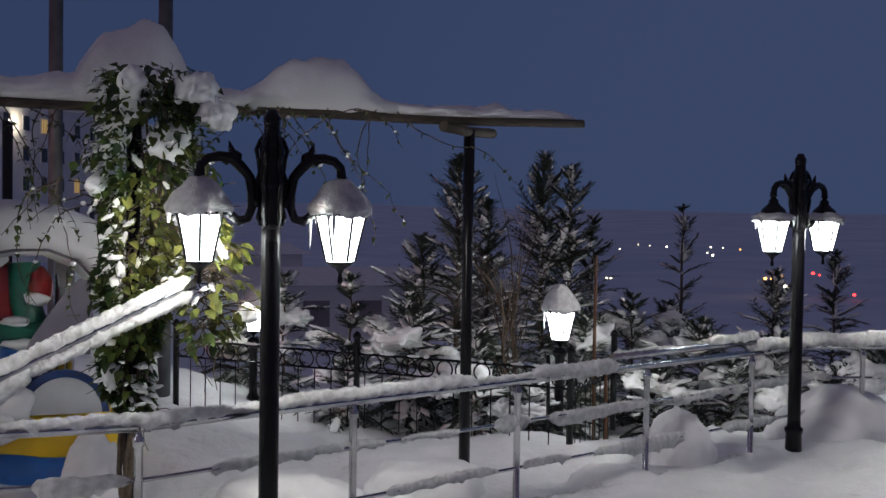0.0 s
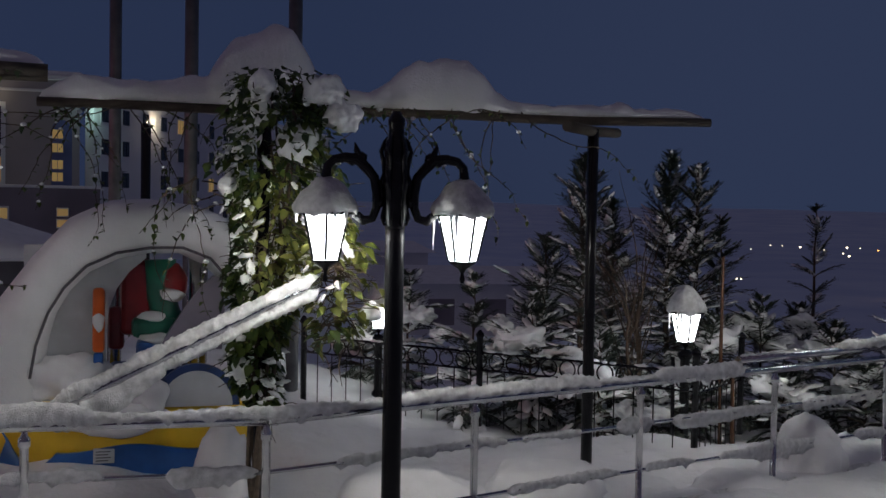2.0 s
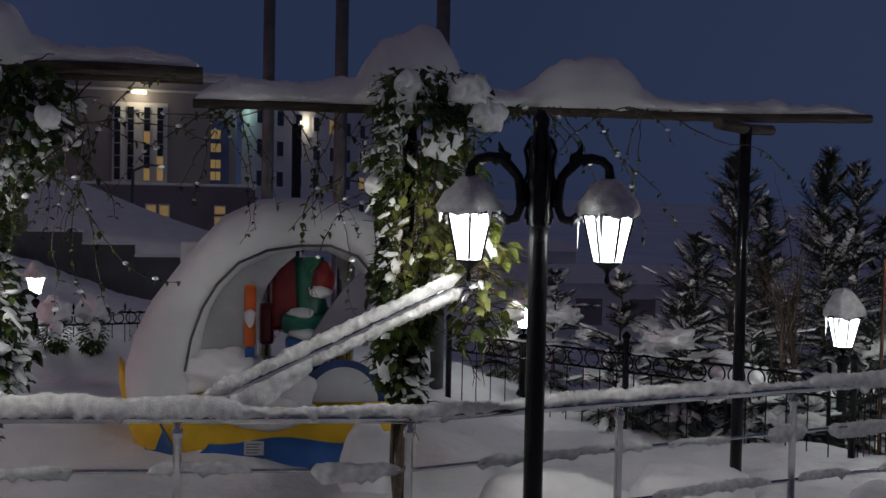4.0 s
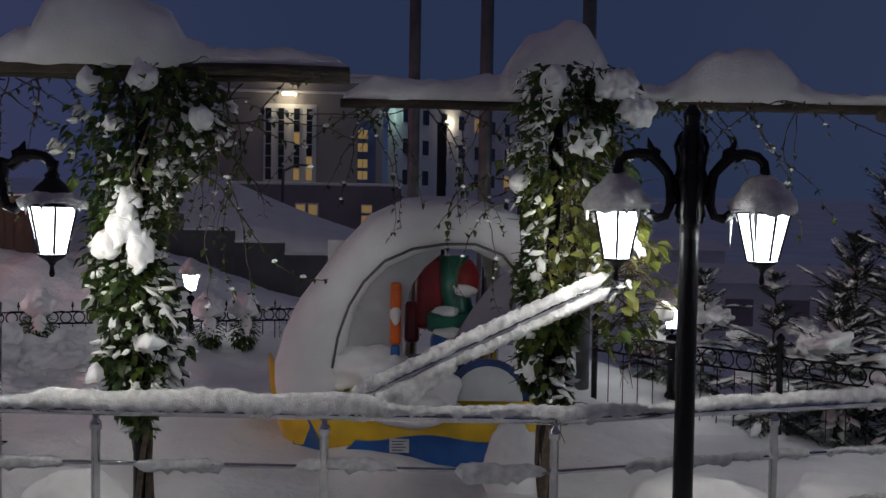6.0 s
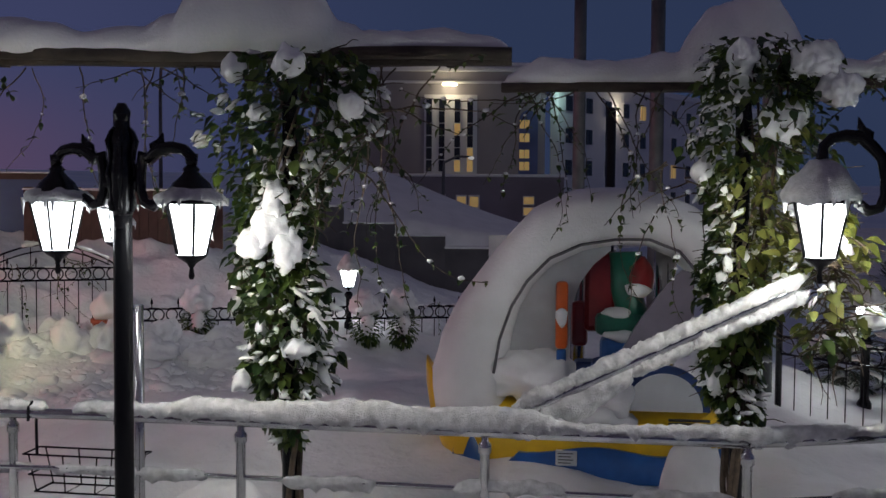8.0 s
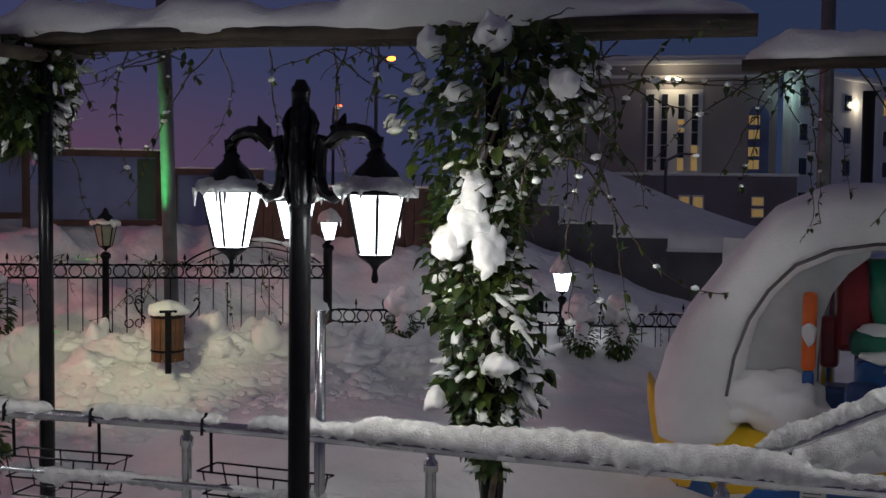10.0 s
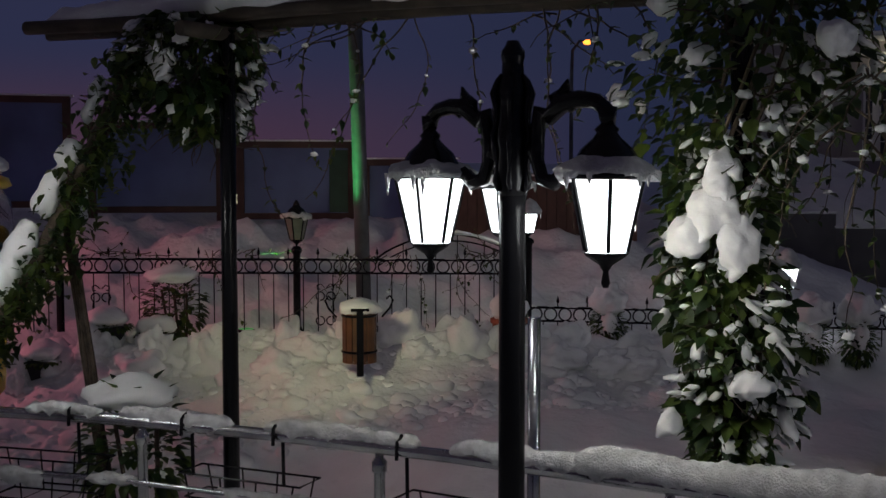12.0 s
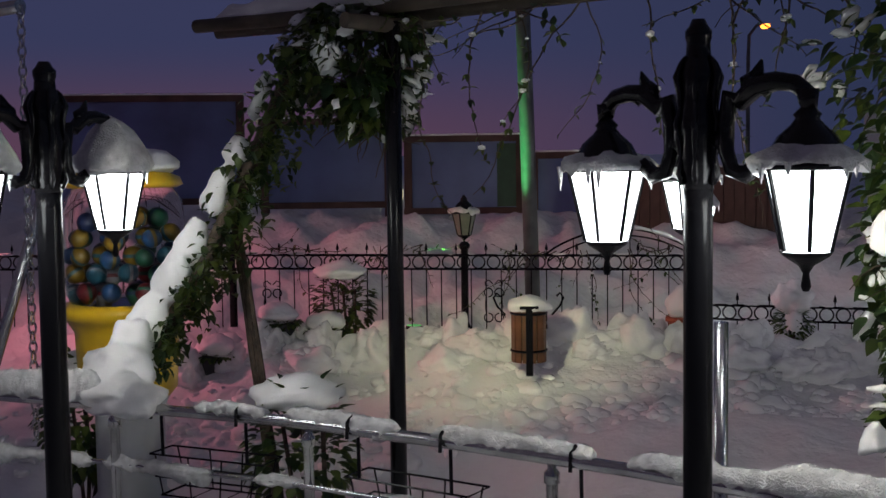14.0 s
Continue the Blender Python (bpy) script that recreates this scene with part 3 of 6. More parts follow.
def build_pergola():
    ob = empty("pergola", (0, 0, 0), 0, "pergola of dark posts and round timber beams under deep snow", "pergola")
    for (a, b), n in (((B1A, B1B), 2), ((B2A, B2B), 2)):
        d = (b - a).normalized()
        side = d.cross(Vector((0, 0, 1)))
        for i in range(n):
            off = side * (0.10 if i else -0.10)
            lift = Vector((0, 0, -0.03 if i else 0))
            pts = [lerp(a, b, t / 10.0) + off + lift + Vector((0, 0, 0.01 * math.sin(t * 1.3 + i))) for t in range(11)]
            part("beam", tube(bmesh.new(), pts, 0.044 if i == 0 else 0.038, 12), TIMBER, ob)
    for x, y, z0, top in ((2.08, 9.58, 0.1, 3.12), (-0.62, 8.15, 0.1, 3.1), (-3.31, 7.20, 0.1, 3.17), (-6.38, 6.82, 0.1, 3.22), (-2.02, 11.33, 0.3, 3.2)):
        part("post", turned(bmesh.new(), [(0.05, z0 - 0.3), (0.05, 1.0), (0.047, 2.0), (0.05, top)], 12, (x, y, 0)), IRON, ob)
    part("crosspiece", tube(bmesh.new(), [(1.77, 9.16, 3.11), (2.08, 9.58, 3.10), (2.38, 9.98, 3.12)], 0.045, 10), TIMBER, ob)
    for x, y, z, back, fore in ((-0.62, 8.15, 3.08, 1.4, 0.1), (-3.31, 7.20, 3.16, 0.8, 0.1), (-6.38, 6.86, 3.2, 0.4, 0.4)):
        part("crosspiece", tube(bmesh.new(), [(x - 0.07, y + back, z + 0.08), (x, y, z), (x + 0.02, y - fore, z)], 0.045, 10), TIMBER, ob)
    snow_ridge(B1A + Vector((0, 0, 0.03)), B1B + Vector((0, 0, 0.03)), 0.14, [(0, 0.15), (0.2, 0.18), (0.42, 0.16), (0.5, 0.15), (0.66, 0.13), (0.74, 0.07), (0.87, 0.07), (0.93, 0.05), (1, 0.05)],
               [(0.308, 0.068, 0.40), (0.350, 0.06, 0.13), (0.575, 0.07, 0.22), (0.615, 0.05, 0.10), (0.52, 0.05, 0.08), (0.86, 0.015, 0.05)], 1.0, "beam_snow", ob)
    snow_ridge(B2A + Vector((0, 0, 0.03)), B2B + Vector((0, 0, 0.03)), 0.14, [(0, 0.13), (0.2, 0.16), (0.42, 0.17), (0.6, 0.18), (0.85, 0.15), (1, 0.08)],
               [(0.285, 0.078, 0.42), (0.335, 0.06, 0.14), (0.20, 0.03, 0.05), (0.55, 0.06, 0.06), (0.72, 0.07, 0.08)], 7.0, "beam_snow", ob)
    return ob


build_pergola()

# the loose snow-covered tube that slants up from the handrail
def build_slanting_tube():
    ob = empty("slanting_tube", (-1.77, 6.88, 1.15), 0, "bare steel tube slanting up from the railing under crusted snow", "pipe")
    a, b = Vector((0, 0, 0)), Vector((1.58, 0.72, 0.76))
    part("tube", tube(bmesh.new(), [lerp(a, b, i / 6) for i in range(7)], 0.038, 12), STEEL, ob)
    part("tube", tube(bmesh.new(), [lerp(a, b, i / 6) + Vector((0.04, 0.02, -0.048)) for i in range(6)], 0.026, 12), STEEL, ob)
    for off, r0, t0, t1, seed in ((Vector((0, -0.006, 0.044)), 0.043, 0.0, 0.99, 2.0), (Vector((0.04, 0.0, -0.042)), 0.036, 0.36, 0.97, 6.0)):
        bm = bmesh.new()
        n = 220
        pts = [lerp(a, b, lerp(t0, t1, i / n)) + off for i in range(n + 1)]
        rad = [r0 * (1.0 + 0.25 * noise.noise(Vector((i * 0.06, seed, 0)))) * min(1.0, 0.35 + min(i, n - i) * 0.06) for i in range(n + 1)]
        tube(bm, pts, rad, 20)
        for v in bm.verts:
            q = v.co.copy()
            v.co += Vector((0, -0.4, 1)) * (0.016 * noise.noise(q * 16) + 0.012 * noise.noise(q * 45) + 0.012 * noise.noise(q * 95)) + Vector((0, -0.5, 0)) * 0.012 * noise.noise(q * 35 + Vector((5, 0, 0)))
        part("tube_snow", bm, FROST, ob)
    # the sheet of snow that hangs from its foot
    bm = bmesh.new()
    n, m = 40, 14
    grid = []
    for i in range(n + 1):
        t = i / n
        up = lerp(a, b, 0.10 + 0.30 * t) + Vector((0, -0.03, -0.02))
        low = min(up.z, 0.02 + 0.40 * max(0.0, t - 0.45)) - 0.05 - 0.05 * noise.noise(Vector((t * 7, 1, 0)))
        row = []
        for k in range(m + 1):
            q = Vector((up.x, up.y - 0.03 * math.sin(math.pi * k / m), lerp(up.z, low, k / m)))
            q.y += 0.02 * noise.noise(q * 9)
            row.append(bm.verts.new(q))
        grid.append(row)
    for i in range(n):
        for k in range(m):
            bm.faces.new((grid[i][k], grid[i][k + 1], grid[i + 1][k + 1], grid[i + 1][k])).smooth = True
    r = bmesh.ops.extrude_face_region(bm, geom=list(bm.faces))
    for v in r["geom"]:
        if isinstance(v, bmesh.types.BMVert):
            v.co.y += 0.06
    bmesh.ops.recalc_face_normals(bm, faces=bm.faces)
    part("snow_drape", bm, FROST, ob)
    return ob


build_slanting_tube()


# ---- fences ----
def fence(a, b, top, pitch, foot, name, label, posts=(), spears=True, ring=None):
    """A wrought-iron fence: two rails with a row of rings between, and bars below."""
    a, b = Vector(a), Vector(b)
    ob = empty(name, (a.x, a.y, 0), math.degrees(math.atan2(b.y - a.y, b.x - a.x)), label, "fence", kind="structure")
    ln = math.hypot(b.x - a.x, b.y - a.y)
    rise = b.z - a.z
    r = ring or pitch * 0.42
    band = 2 * r + 0.014
    for dz, th in ((0.0, 0.014), (-band, 0.012)):
        part("rail", tube(bmesh.new(), [(0, 0, top + dz), (ln, 0, top + dz + rise)], th, 6), IRON, ob)
    ring_me = tube(bmesh.new(), arc((0, 0, 0), r, 0, 360, 18), 0.0085, 5, cap=False)
    first = part("ring", ring_me, IRON, ob)
    first.location = (pitch / 2, 0, top - band / 2)
    bar_bm = tube(bmesh.new(), [(0, 0, -band), (0, 0, -band - foot)], 0.0065, 5)
    bar = part("bar", bar_bm, IRON, ob)
    bar.location = (0, 0, top)
    sp = None
    if spears:
        bm = tube(bmesh.new(), [(0, 0, 0), (0, 0, 0.05), (0, 0, 0.06), (0, 0, 0.085), (0, 0, 0.13)], [0.006, 0.006, 0.016, 0.014, 0.001], 6)
        sp = part("spear", bm, IRON, ob)
        sp.location = (0, 0, top)
    n = int(ln / pitch)
    for i in range(1, n):
        z = top + rise * i / n
        for src, dx, dz in ((first, 0.5, -band / 2), (bar, 0, 0), (sp, 0, 0)):
            if src is None or (src is sp and i % 2):
                continue
            c = src.copy()
            scene.collection.objects.link(c)
            c.location = ((i + dx) * pitch, 0, z + dz)
    for t in posts:
        x = ln * t
        part("post", turned(bmesh.new(), [(0.035, top - band - foot), (0.035, top + 0.16), (0.05, top + 0.17), (0.045, top + 0.2), (0.01, top + 0.24)], 8, (x, 0, 0)), IRON, ob)
    bm = bmesh.new()
    rnd = random.Random(int(ln * 100))
    for i in range(int(ln * 5)):
        x = rnd.uniform(0, ln)
        blob(bm, (x, 0, top + rise * x / ln + 0.015), (rnd.uniform(0.03, 0.09), 0.02, 0.018), i, 0.3, 1)
    tagged(part("fence_snow", bm, SNOW, ob), kind="stuff")
    return ob


fence((-0.52, 13.2, 0), (3.3, 10.42, 0), 0.90, 0.205, 0.6, "fence", "black wrought-iron fence with a row of rings", (0.0, 0.5, 1.0), False)
fence((3.3, 10.42, 0), (4.3, 12.0, -0.1), 0.88, 0.205, 0.7, "fence", "black wrought-iron fence before the snowy shrubs", (1.0,), False)
fence((-11.9, 8.68, 0.04), (-7.98, 12.24, 0), 1.52, 0.155, 0.62, "fence", "black wrought-iron fence with rings and spear tips", (0.08, 1.0))
fence((-14.5, 6.3, 0.04), (-11.9, 8.68, 0.04), 1.52, 0.155, 0.62, "fence", "black wrought-iron fence behind the planters", ())
fence((-7.95, 12.26, 0), (-3.2, 14.75, 0), 0.98, 0.155, 0.5, "fence", "low black wrought-iron fence with rings and spear tips", (0.45, 0.8))


# ---- leaves and twigs ----
def leaf_mesh(name, rows, mat, parent):
    """Folded leaves in one mesh; rows: place, way, up, length, width."""
    verts, faces = [], []
    for p, d, u, ln, w in rows:
        d = d.normalized()
        s = d.cross(u)
        s = s.normalized() if s.length > 1e-4 else Vector((1, 0, 0))
        nrm = s.cross(d)
        k = len(verts)
        curl = -nrm * ln * 0.12
        verts += [p, p + d * ln * 0.35, p + d * ln * 0.7 + curl * 0.4, p + d * ln + curl]
        for sgn in (1, -1):
            verts += [p + d * ln * 0.16 + s * sgn * w * 0.40 + nrm * w * 0.14, p + d * ln * 0.42 + s * sgn * w * 0.50 + nrm * w * 0.18, p + d * ln * 0.74 + s * sgn * w * 0.27 + nrm * w * 0.08 + curl * 0.5]
        faces += [(k, k + 4, k + 1), (k + 4, k + 5, k + 1), (k + 1, k + 5, k + 2), (k + 5, k + 6, k + 2), (k + 2, k + 6, k + 3)]
        faces += [(k, k + 1, k + 7), (k + 7, k + 1, k + 8), (k + 1, k + 2, k + 8), (k + 8, k + 2, k + 9), (k + 2, k + 3, k + 9)]
    me = bpy.data.meshes.new(name)
    me.from_pydata([tuple(v) for v in verts], [], faces)
    me.polygons.foreach_set("use_smooth", [True] * len(faces))
    me.materials.append(mat)
    ob = new(name, me)
    ob.parent = parent
    return tagged(ob, kind="stuff")


def merged(ob, voxel=0.014, rounds=5):
    """Melts overlapping pads of snow into one soft skin."""
    m = ob.modifiers.new("merge", "REMESH")
    m.mode, m.voxel_size, m.use_smooth_shade = "VOXEL", voxel, True
    f = ob.modifiers.new("soften", "SMOOTH")
    f.factor, f.iterations = 0.5, rounds
    return ob


def random_way(rnd):
    a, z = rnd.uniform(0, 6.283), rnd.uniform(-1, 1)
    r = math.sqrt(1 - z * z)
    return Vector((r * math.cos(a), r * math.sin(a), z))


def vine(place, envelope, count, snow, seed, label, yellow=None, leaf=0.095, stems=7):
    """A climbing plant round a post. envelope: rows of height, radius, shift in x; snow: lumps as (x, y, z, size)."""
    rnd = random.Random(seed)
    ob = empty("climbing_vine", place, 0, label, "climbing plant")
    hs = [e[0] for e in envelope]
    zlo, zhi = hs[0], hs[-1]

    def spot(edge=0.0):
        z = rnd.uniform(zlo, zhi)
        r = float(np.interp(z, hs, [e[1] for e in envelope]))
        sx = float(np.interp(z, hs, [e[2] for e in envelope]))
        a = rnd.uniform(0, 6.283)
        q = Vector((math.cos(a), math.sin(a), 0))
        lump = 0.75 + 0.6 * noise.noise(Vector((math.cos(a) * 1.4, math.sin(a) * 1.4, z * 2.6 + seed)))
        rr = r * lump * math.sqrt(rnd.uniform(edge, 1))
        return Vector((sx + q.x * rr, q.y * rr * 0.8, z)), q

    # stems
    for i in range(stems):
        a = rnd.uniform(0, 6.28)
        pts = []
        for j in range(15):
            t = j / 14
            z = lerp(-0.15, zhi - 0.1, t)
            r = 0.06 + 0.10 * t + 0.05 * noise.noise(Vector((t * 4, i, seed)))
            sx = float(np.interp(z, hs, [e[2] for e in envelope]))
            pts.append((sx * t + r * math.cos(a + t * 5), r * math.sin(a + t * 5), z))
        part("stem", tube(bmesh.new(), pts, [0.022 - 0.014 * j / 14 for j in range(15)], 6), BARK, ob)
    twigs = bmesh.new()
    for i in range(90):
        p, q = spot(0.1)
        d = (q + random_way(rnd) * 0.8).normalized()
        pts = [p - q * 0.2]
        for j in range(5):
            pts.append(pts[-1] + d * 0.075)
            d = (d + random_way(rnd) * 0.4 + Vector((0, 0, -0.12))).normalized()
        tube(twigs, pts, [0.006, 0.005, 0.005, 0.004, 0.003, 0.002], 4)
    tagged(part("twig_tangle", twigs, BARK, ob), kind="stuff")
    green, gold, caps = [], [], bmesh.new()
    for i in range(count):
        p, q = spot(0.25)
        d = (q * 0.7 + random_way(rnd) * 0.7 + Vector((0, 0, -0.55))).normalized()
        ln = leaf * rnd.uniform(0.6, 1.35)
        row = (p, d, Vector((rnd.uniform(-0.5, 0.5), rnd.uniform(-0.5, 0.5), 1)), ln, ln * rnd.uniform(0.55, 0.8))
        # leaves about lantern height get the yellow that paints its light on them
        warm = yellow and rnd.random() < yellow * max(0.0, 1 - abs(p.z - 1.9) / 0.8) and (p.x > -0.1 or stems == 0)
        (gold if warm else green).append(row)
        if rnd.random() < 0.27 * min(1.9, max(0.04, 0.5 + noise.noise(p * 2.6 + Vector((seed, 0, 0))) * 2.0)):
            s = ln * rnd.uniform(0.24, 0.48)
            i1 = len(caps.verts)
            blob(caps, (0, 0, 0), (s * rnd.uniform(0.9, 1.7), s * 0.85, s * 0.5), i * 0.37, 0.7, 2, 0.2, 1.5)
            caps.verts.ensure_lookup_table()
            turn = Matrix.Translation(p + d * ln * 0.45 + Vector((0, 0, s * 0.3))) @ d.to_track_quat("X", "Z").to_matrix().to_4x4()
            for v in caps.verts[i1:]:
                v.co = turn @ v.co
    leaf_mesh("leaves", green, LEAF, ob)
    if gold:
        leaf_mesh("lamplit_leaves", gold, LAMPLIT_LEAF, ob)
    tagged(part("leaf_snow", caps, SNOW, ob), kind="stuff")
    for i, (x, y, z, sx, sz) in enumerate(snow):
        # a ragged drape: many small pads that rest on the leaves and on one another
        bm = bmesh.new()
        for k in range(int(20 + sx * sz * 6500)):
            u, w = rnd.uniform(-1, 1), rnd.uniform(-1, 1)
            if u * u + w * w > 1.0:
                continue
            s = rnd.uniform(0.016, 0.036)
            d = (random_way(rnd) * 0.6 + Vector((u * 0.6, -0.15, -1.1))).normalized()
            i1 = len(bm.verts)
            blob(bm, (0, 0, 0), (s * rnd.uniform(1.2, 2.0), s * 0.95, s * 0.85), rnd.uniform(0, 60), 0.35, 2, 0.1, 1.3)
            bm.verts.ensure_lookup_table()
            turn = Matrix.Translation((x + u * sx, y + 0.05 * (u * u + w * w) + rnd.uniform(-0.03, 0.03), z + w * sz)) @ d.to_track_quat("X", "Z").to_matrix().to_4x4()
            for v in bm.verts[i1:]:
                v.co = turn @ v.co
        for v in bm.verts:
            q = v.co.copy()
            v.co += Vector((noise.noise(q * 16), noise.noise(q * 16 + Vector((7, 0, 0))), noise.noise(q * 16 + Vector((0, 9, 0))))) * 0.009
        merged(part("snow_clump", bm, SNOW, ob))
    return ob


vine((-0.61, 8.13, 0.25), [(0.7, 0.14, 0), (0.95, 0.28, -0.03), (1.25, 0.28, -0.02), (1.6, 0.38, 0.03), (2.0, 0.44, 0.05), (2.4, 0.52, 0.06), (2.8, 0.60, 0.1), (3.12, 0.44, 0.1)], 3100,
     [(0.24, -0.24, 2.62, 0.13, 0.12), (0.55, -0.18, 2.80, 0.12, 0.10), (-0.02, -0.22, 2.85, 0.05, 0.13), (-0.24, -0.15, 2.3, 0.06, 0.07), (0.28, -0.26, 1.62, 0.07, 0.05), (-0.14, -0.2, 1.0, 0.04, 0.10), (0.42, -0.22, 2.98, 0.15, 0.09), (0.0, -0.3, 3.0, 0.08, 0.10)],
     3, "climbing vine on a snowy post, green leaves and some painted lantern-lit yellow", yellow=1.3, leaf=0.080, stems=4)
vine((-3.30, 7.17, 0.22), [(0.62, 0.06, 0), (0.85, 0.24, -0.02), (1.1, 0.36, -0.02), (1.45, 0.36, -0.04), (1.75, 0.32, -0.10), (2.1, 0.36, -0.06), (2.4, 0.50, 0.04), (2.7, 0.60, 0.08), (3.05, 0.46, 0.06)], 2900,
     [(0.03, -0.30, 2.12, 0.05, 0.13), (0.00, -0.31, 1.97, 0.11, 0.11), (-0.12, -0.30, 1.88, 0.09, 0.07), (0.11, -0.30, 1.84, 0.06, 0.13), (0.17, -0.28, 1.24, 0.10, 0.035), (-0.22, -0.26, 1.02, 0.035, 0.06), (0.48, -0.20, 2.70, 0.08, 0.05), (-0.10, -0.28, 2.66, 0.06, 0.04), (-0.28, -0.24, 2.94, 0.07, 0.06), (0.12, -0.30, 2.96, 0.09, 0.08)],
     8, "climbing vine with dark green leaves, heavy with snow", leaf=0.085, stems=5)
# extra leaves behind the lantern, coloured as if it lit them strongly
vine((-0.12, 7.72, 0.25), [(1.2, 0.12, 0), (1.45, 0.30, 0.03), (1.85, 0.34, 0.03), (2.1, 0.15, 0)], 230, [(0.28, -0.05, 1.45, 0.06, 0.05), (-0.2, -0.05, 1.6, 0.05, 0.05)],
     5, "vine leaves painted lantern-lit yellow close to a lantern, some snow", yellow=2.5, stems=0)
vine((-6.45, 6.88, 0.25), [(2.35, 0.25, -0.2), (2.6, 0.50, -0.25), (2.9, 0.62, -0.3), (3.1, 0.4, -0.3)], 1300,
     [(-0.5, -0.3, 2.85, 0.12, 0.10), (-0.22, -0.35, 2.78, 0.07, 0.10), (-0.75, -0.2, 2.6, 0.08, 0.08)],
     14, "climbing vine hanging under the pergola beam, snow on its leaves", stems=0)


def leaning_vine():
    ob = empty("leaning_vine", (-7.3, 6.2, 0.2), 0, "old leaning vine trunk with dark leaves, thickly covered with snow", "climbing plant")
    rnd = random.Random(4)
    a, b, c = Vector((0.35, 0.35, 2.85)), Vector((0.10, -0.02, 1.75)), Vector((-0.10, -0.48, 1.02))
    pts = [a * (1 - t) ** 2 + b * 2 * t * (1 - t) + c * t * t for t in [i / 16 for i in range(17)]]
    part("trunk", tube(bmesh.new(), pts, 0.05, 8), BARK, ob)
    bm = bmesh.new()
    n = 120
    for i in range(n + 1):
        t = i / n
        if noise.noise(Vector((t * 11, 2.0, 0))) < -0.02 and t < 0.8:
            continue
        p = a * (1 - t) ** 2 + b * 2 * t * (1 - t) + c * t * t + Vector((-0.07, -0.08, 0.05))
        w = (0.034 + 0.075 * t) * (1 + 0.6 * noise.noise(Vector((t * 9, 1, 0))))
        for k in range(3):
            q = p + random_way(rnd) * w * 0.45
            blob(bm, q, (w * rnd.uniform(0.6, 1.0), w * 0.75, w * rnd.uniform(0.7, 1.2)), rnd.uniform(0, 90), 0.35, 3, 0.0, 1.4)
    for v in bm.verts:
        q = v.co.copy()
        v.co += Vector((noise.noise(q * 15), noise.noise(q * 15 + Vector((3, 0, 0))), noise.noise(q * 15 + Vector((0, 6, 0))))) * 0.012
    merged(part("trunk_snow", bm, SNOW, ob), 0.018)
    bm = bmesh.new()
    blob(bm, (0.10, -0.76, 0.95), (0.44, 0.17, 0.12), 2.0, 0.4, 4)
    blob(bm, (0.00, -0.68, 1.04), (0.26, 0.16, 0.17), 5.0, 0.4, 4)
    blob(bm, (-0.06, -0.56, 1.14), (0.14, 0.14, 0.20), 8.0, 0.4, 4)
    merged(part("snow_clump", bm, SNOW, ob), 0.018)
    rows = []
    for i in range(1500):
        t = rnd.random() ** 1.2
        p = pts[int(t * 16)] + Vector((0.10, -0.02, -0.03)) + random_way(rnd) * rnd.uniform(0.02, 0.15 + 0.14 * (1 - t))
        ln = rnd.uniform(0.04, 0.09)
        rows.append((p, (random_way(rnd) + Vector((0, 0, -0.5))), Vector((0, 0, 1)), ln, ln * 0.6))
    leaf_mesh("leaves", rows, LEAF, ob)
    for i in range(4):
        q = Vector((0.42 + 0.03 * i, 0.1, 0.0))
        st = []
        for j in range(10):
            t = j / 9
            st.append(q + Vector((-0.38 * t + 0.03 * noise.noise(Vector((t * 5, i, 1))), -0.05 * t, 2.0 * t)))
        part("stem", tube(bmesh.new(), st, [0.02 - 0.0012 * j for j in range(10)], 6), BARK, ob)
    return ob


leaning_vine()


def tendrils(a, b, n, seed, low, label, leafy=3):
    """Bare and leafy runners that hang from a beam."""
    ob = empty("vine_runners", a, 0, label, "climbing plant")
    rnd = random.Random(seed)
    a, b = Vector(a), Vector(b)
    bm, rows, caps = bmesh.new(), [], bmesh.new()
    for i in range(n):
        p = (b - a) * rnd.random() + Vector((0, rnd.uniform(-0.15, 0.1), 0.02))
        d = Vector((rnd.uniform(-1, 1), rnd.uniform(-0.3, 0.2), rnd.uniform(-0.9, 0.12))).normalized()
        pts = [p]
        steps = rnd.randint(6, 18)
        for j in range(steps):
            pts.append(pts[-1] + d * 0.07)
            d = (d + random_way(rnd) * 0.30 + Vector((0, 0, -low))).normalized()
            if rnd.random() < 0.72:
                for m in range(rnd.randint(1, leafy)):
                    ln = rnd.uniform(0.028, 0.066)
                    rows.append((pts[-1], random_way(rnd) + Vector((0, 0, -0.4)), Vector((0, 0, 1)), ln, ln * 0.6))
                if rnd.random() < 0.16:
                    s = rnd.uniform(0.010, 0.028)
                    blob(caps, pts[-1] + Vector((0, 0, s * 0.4)), (s, s, s * 0.7), j, 0.4, 1)
        tube(bm, pts, [0.006 - 0.004 * j / steps for j in range(steps + 1)], 4)
    tagged(part("cane_tangle", bm, BARK, ob), kind="stuff")
    leaf_mesh("leaves", rows, LEAF, ob)
    tagged(part("leaf_snow", caps, SNOW, ob), kind="stuff")
    return ob


tendrils((-2.35, 9.1, 3.15), (-0.9, 9.25, 3.15), 16, 1, 0.10, "thin leafy runners hanging under a snowy beam")
tendrils((-0.3, 9.05, 3.2), (1.4, 9.3, 3.2), 19, 2, 0.07, "thin leafy runners along a snowy beam")
tendrils((-3.3, 7.6, 3.2), (-2.1, 8.0, 3.2), 9, 3, 0.07, "leafy runners hanging beside the pergola post")
tendrils((-6.4, 6.9, 3.2), (-3.7, 7.6, 3.2), 22, 4, 0.08, "thin leafy runners hanging under a snowy beam")
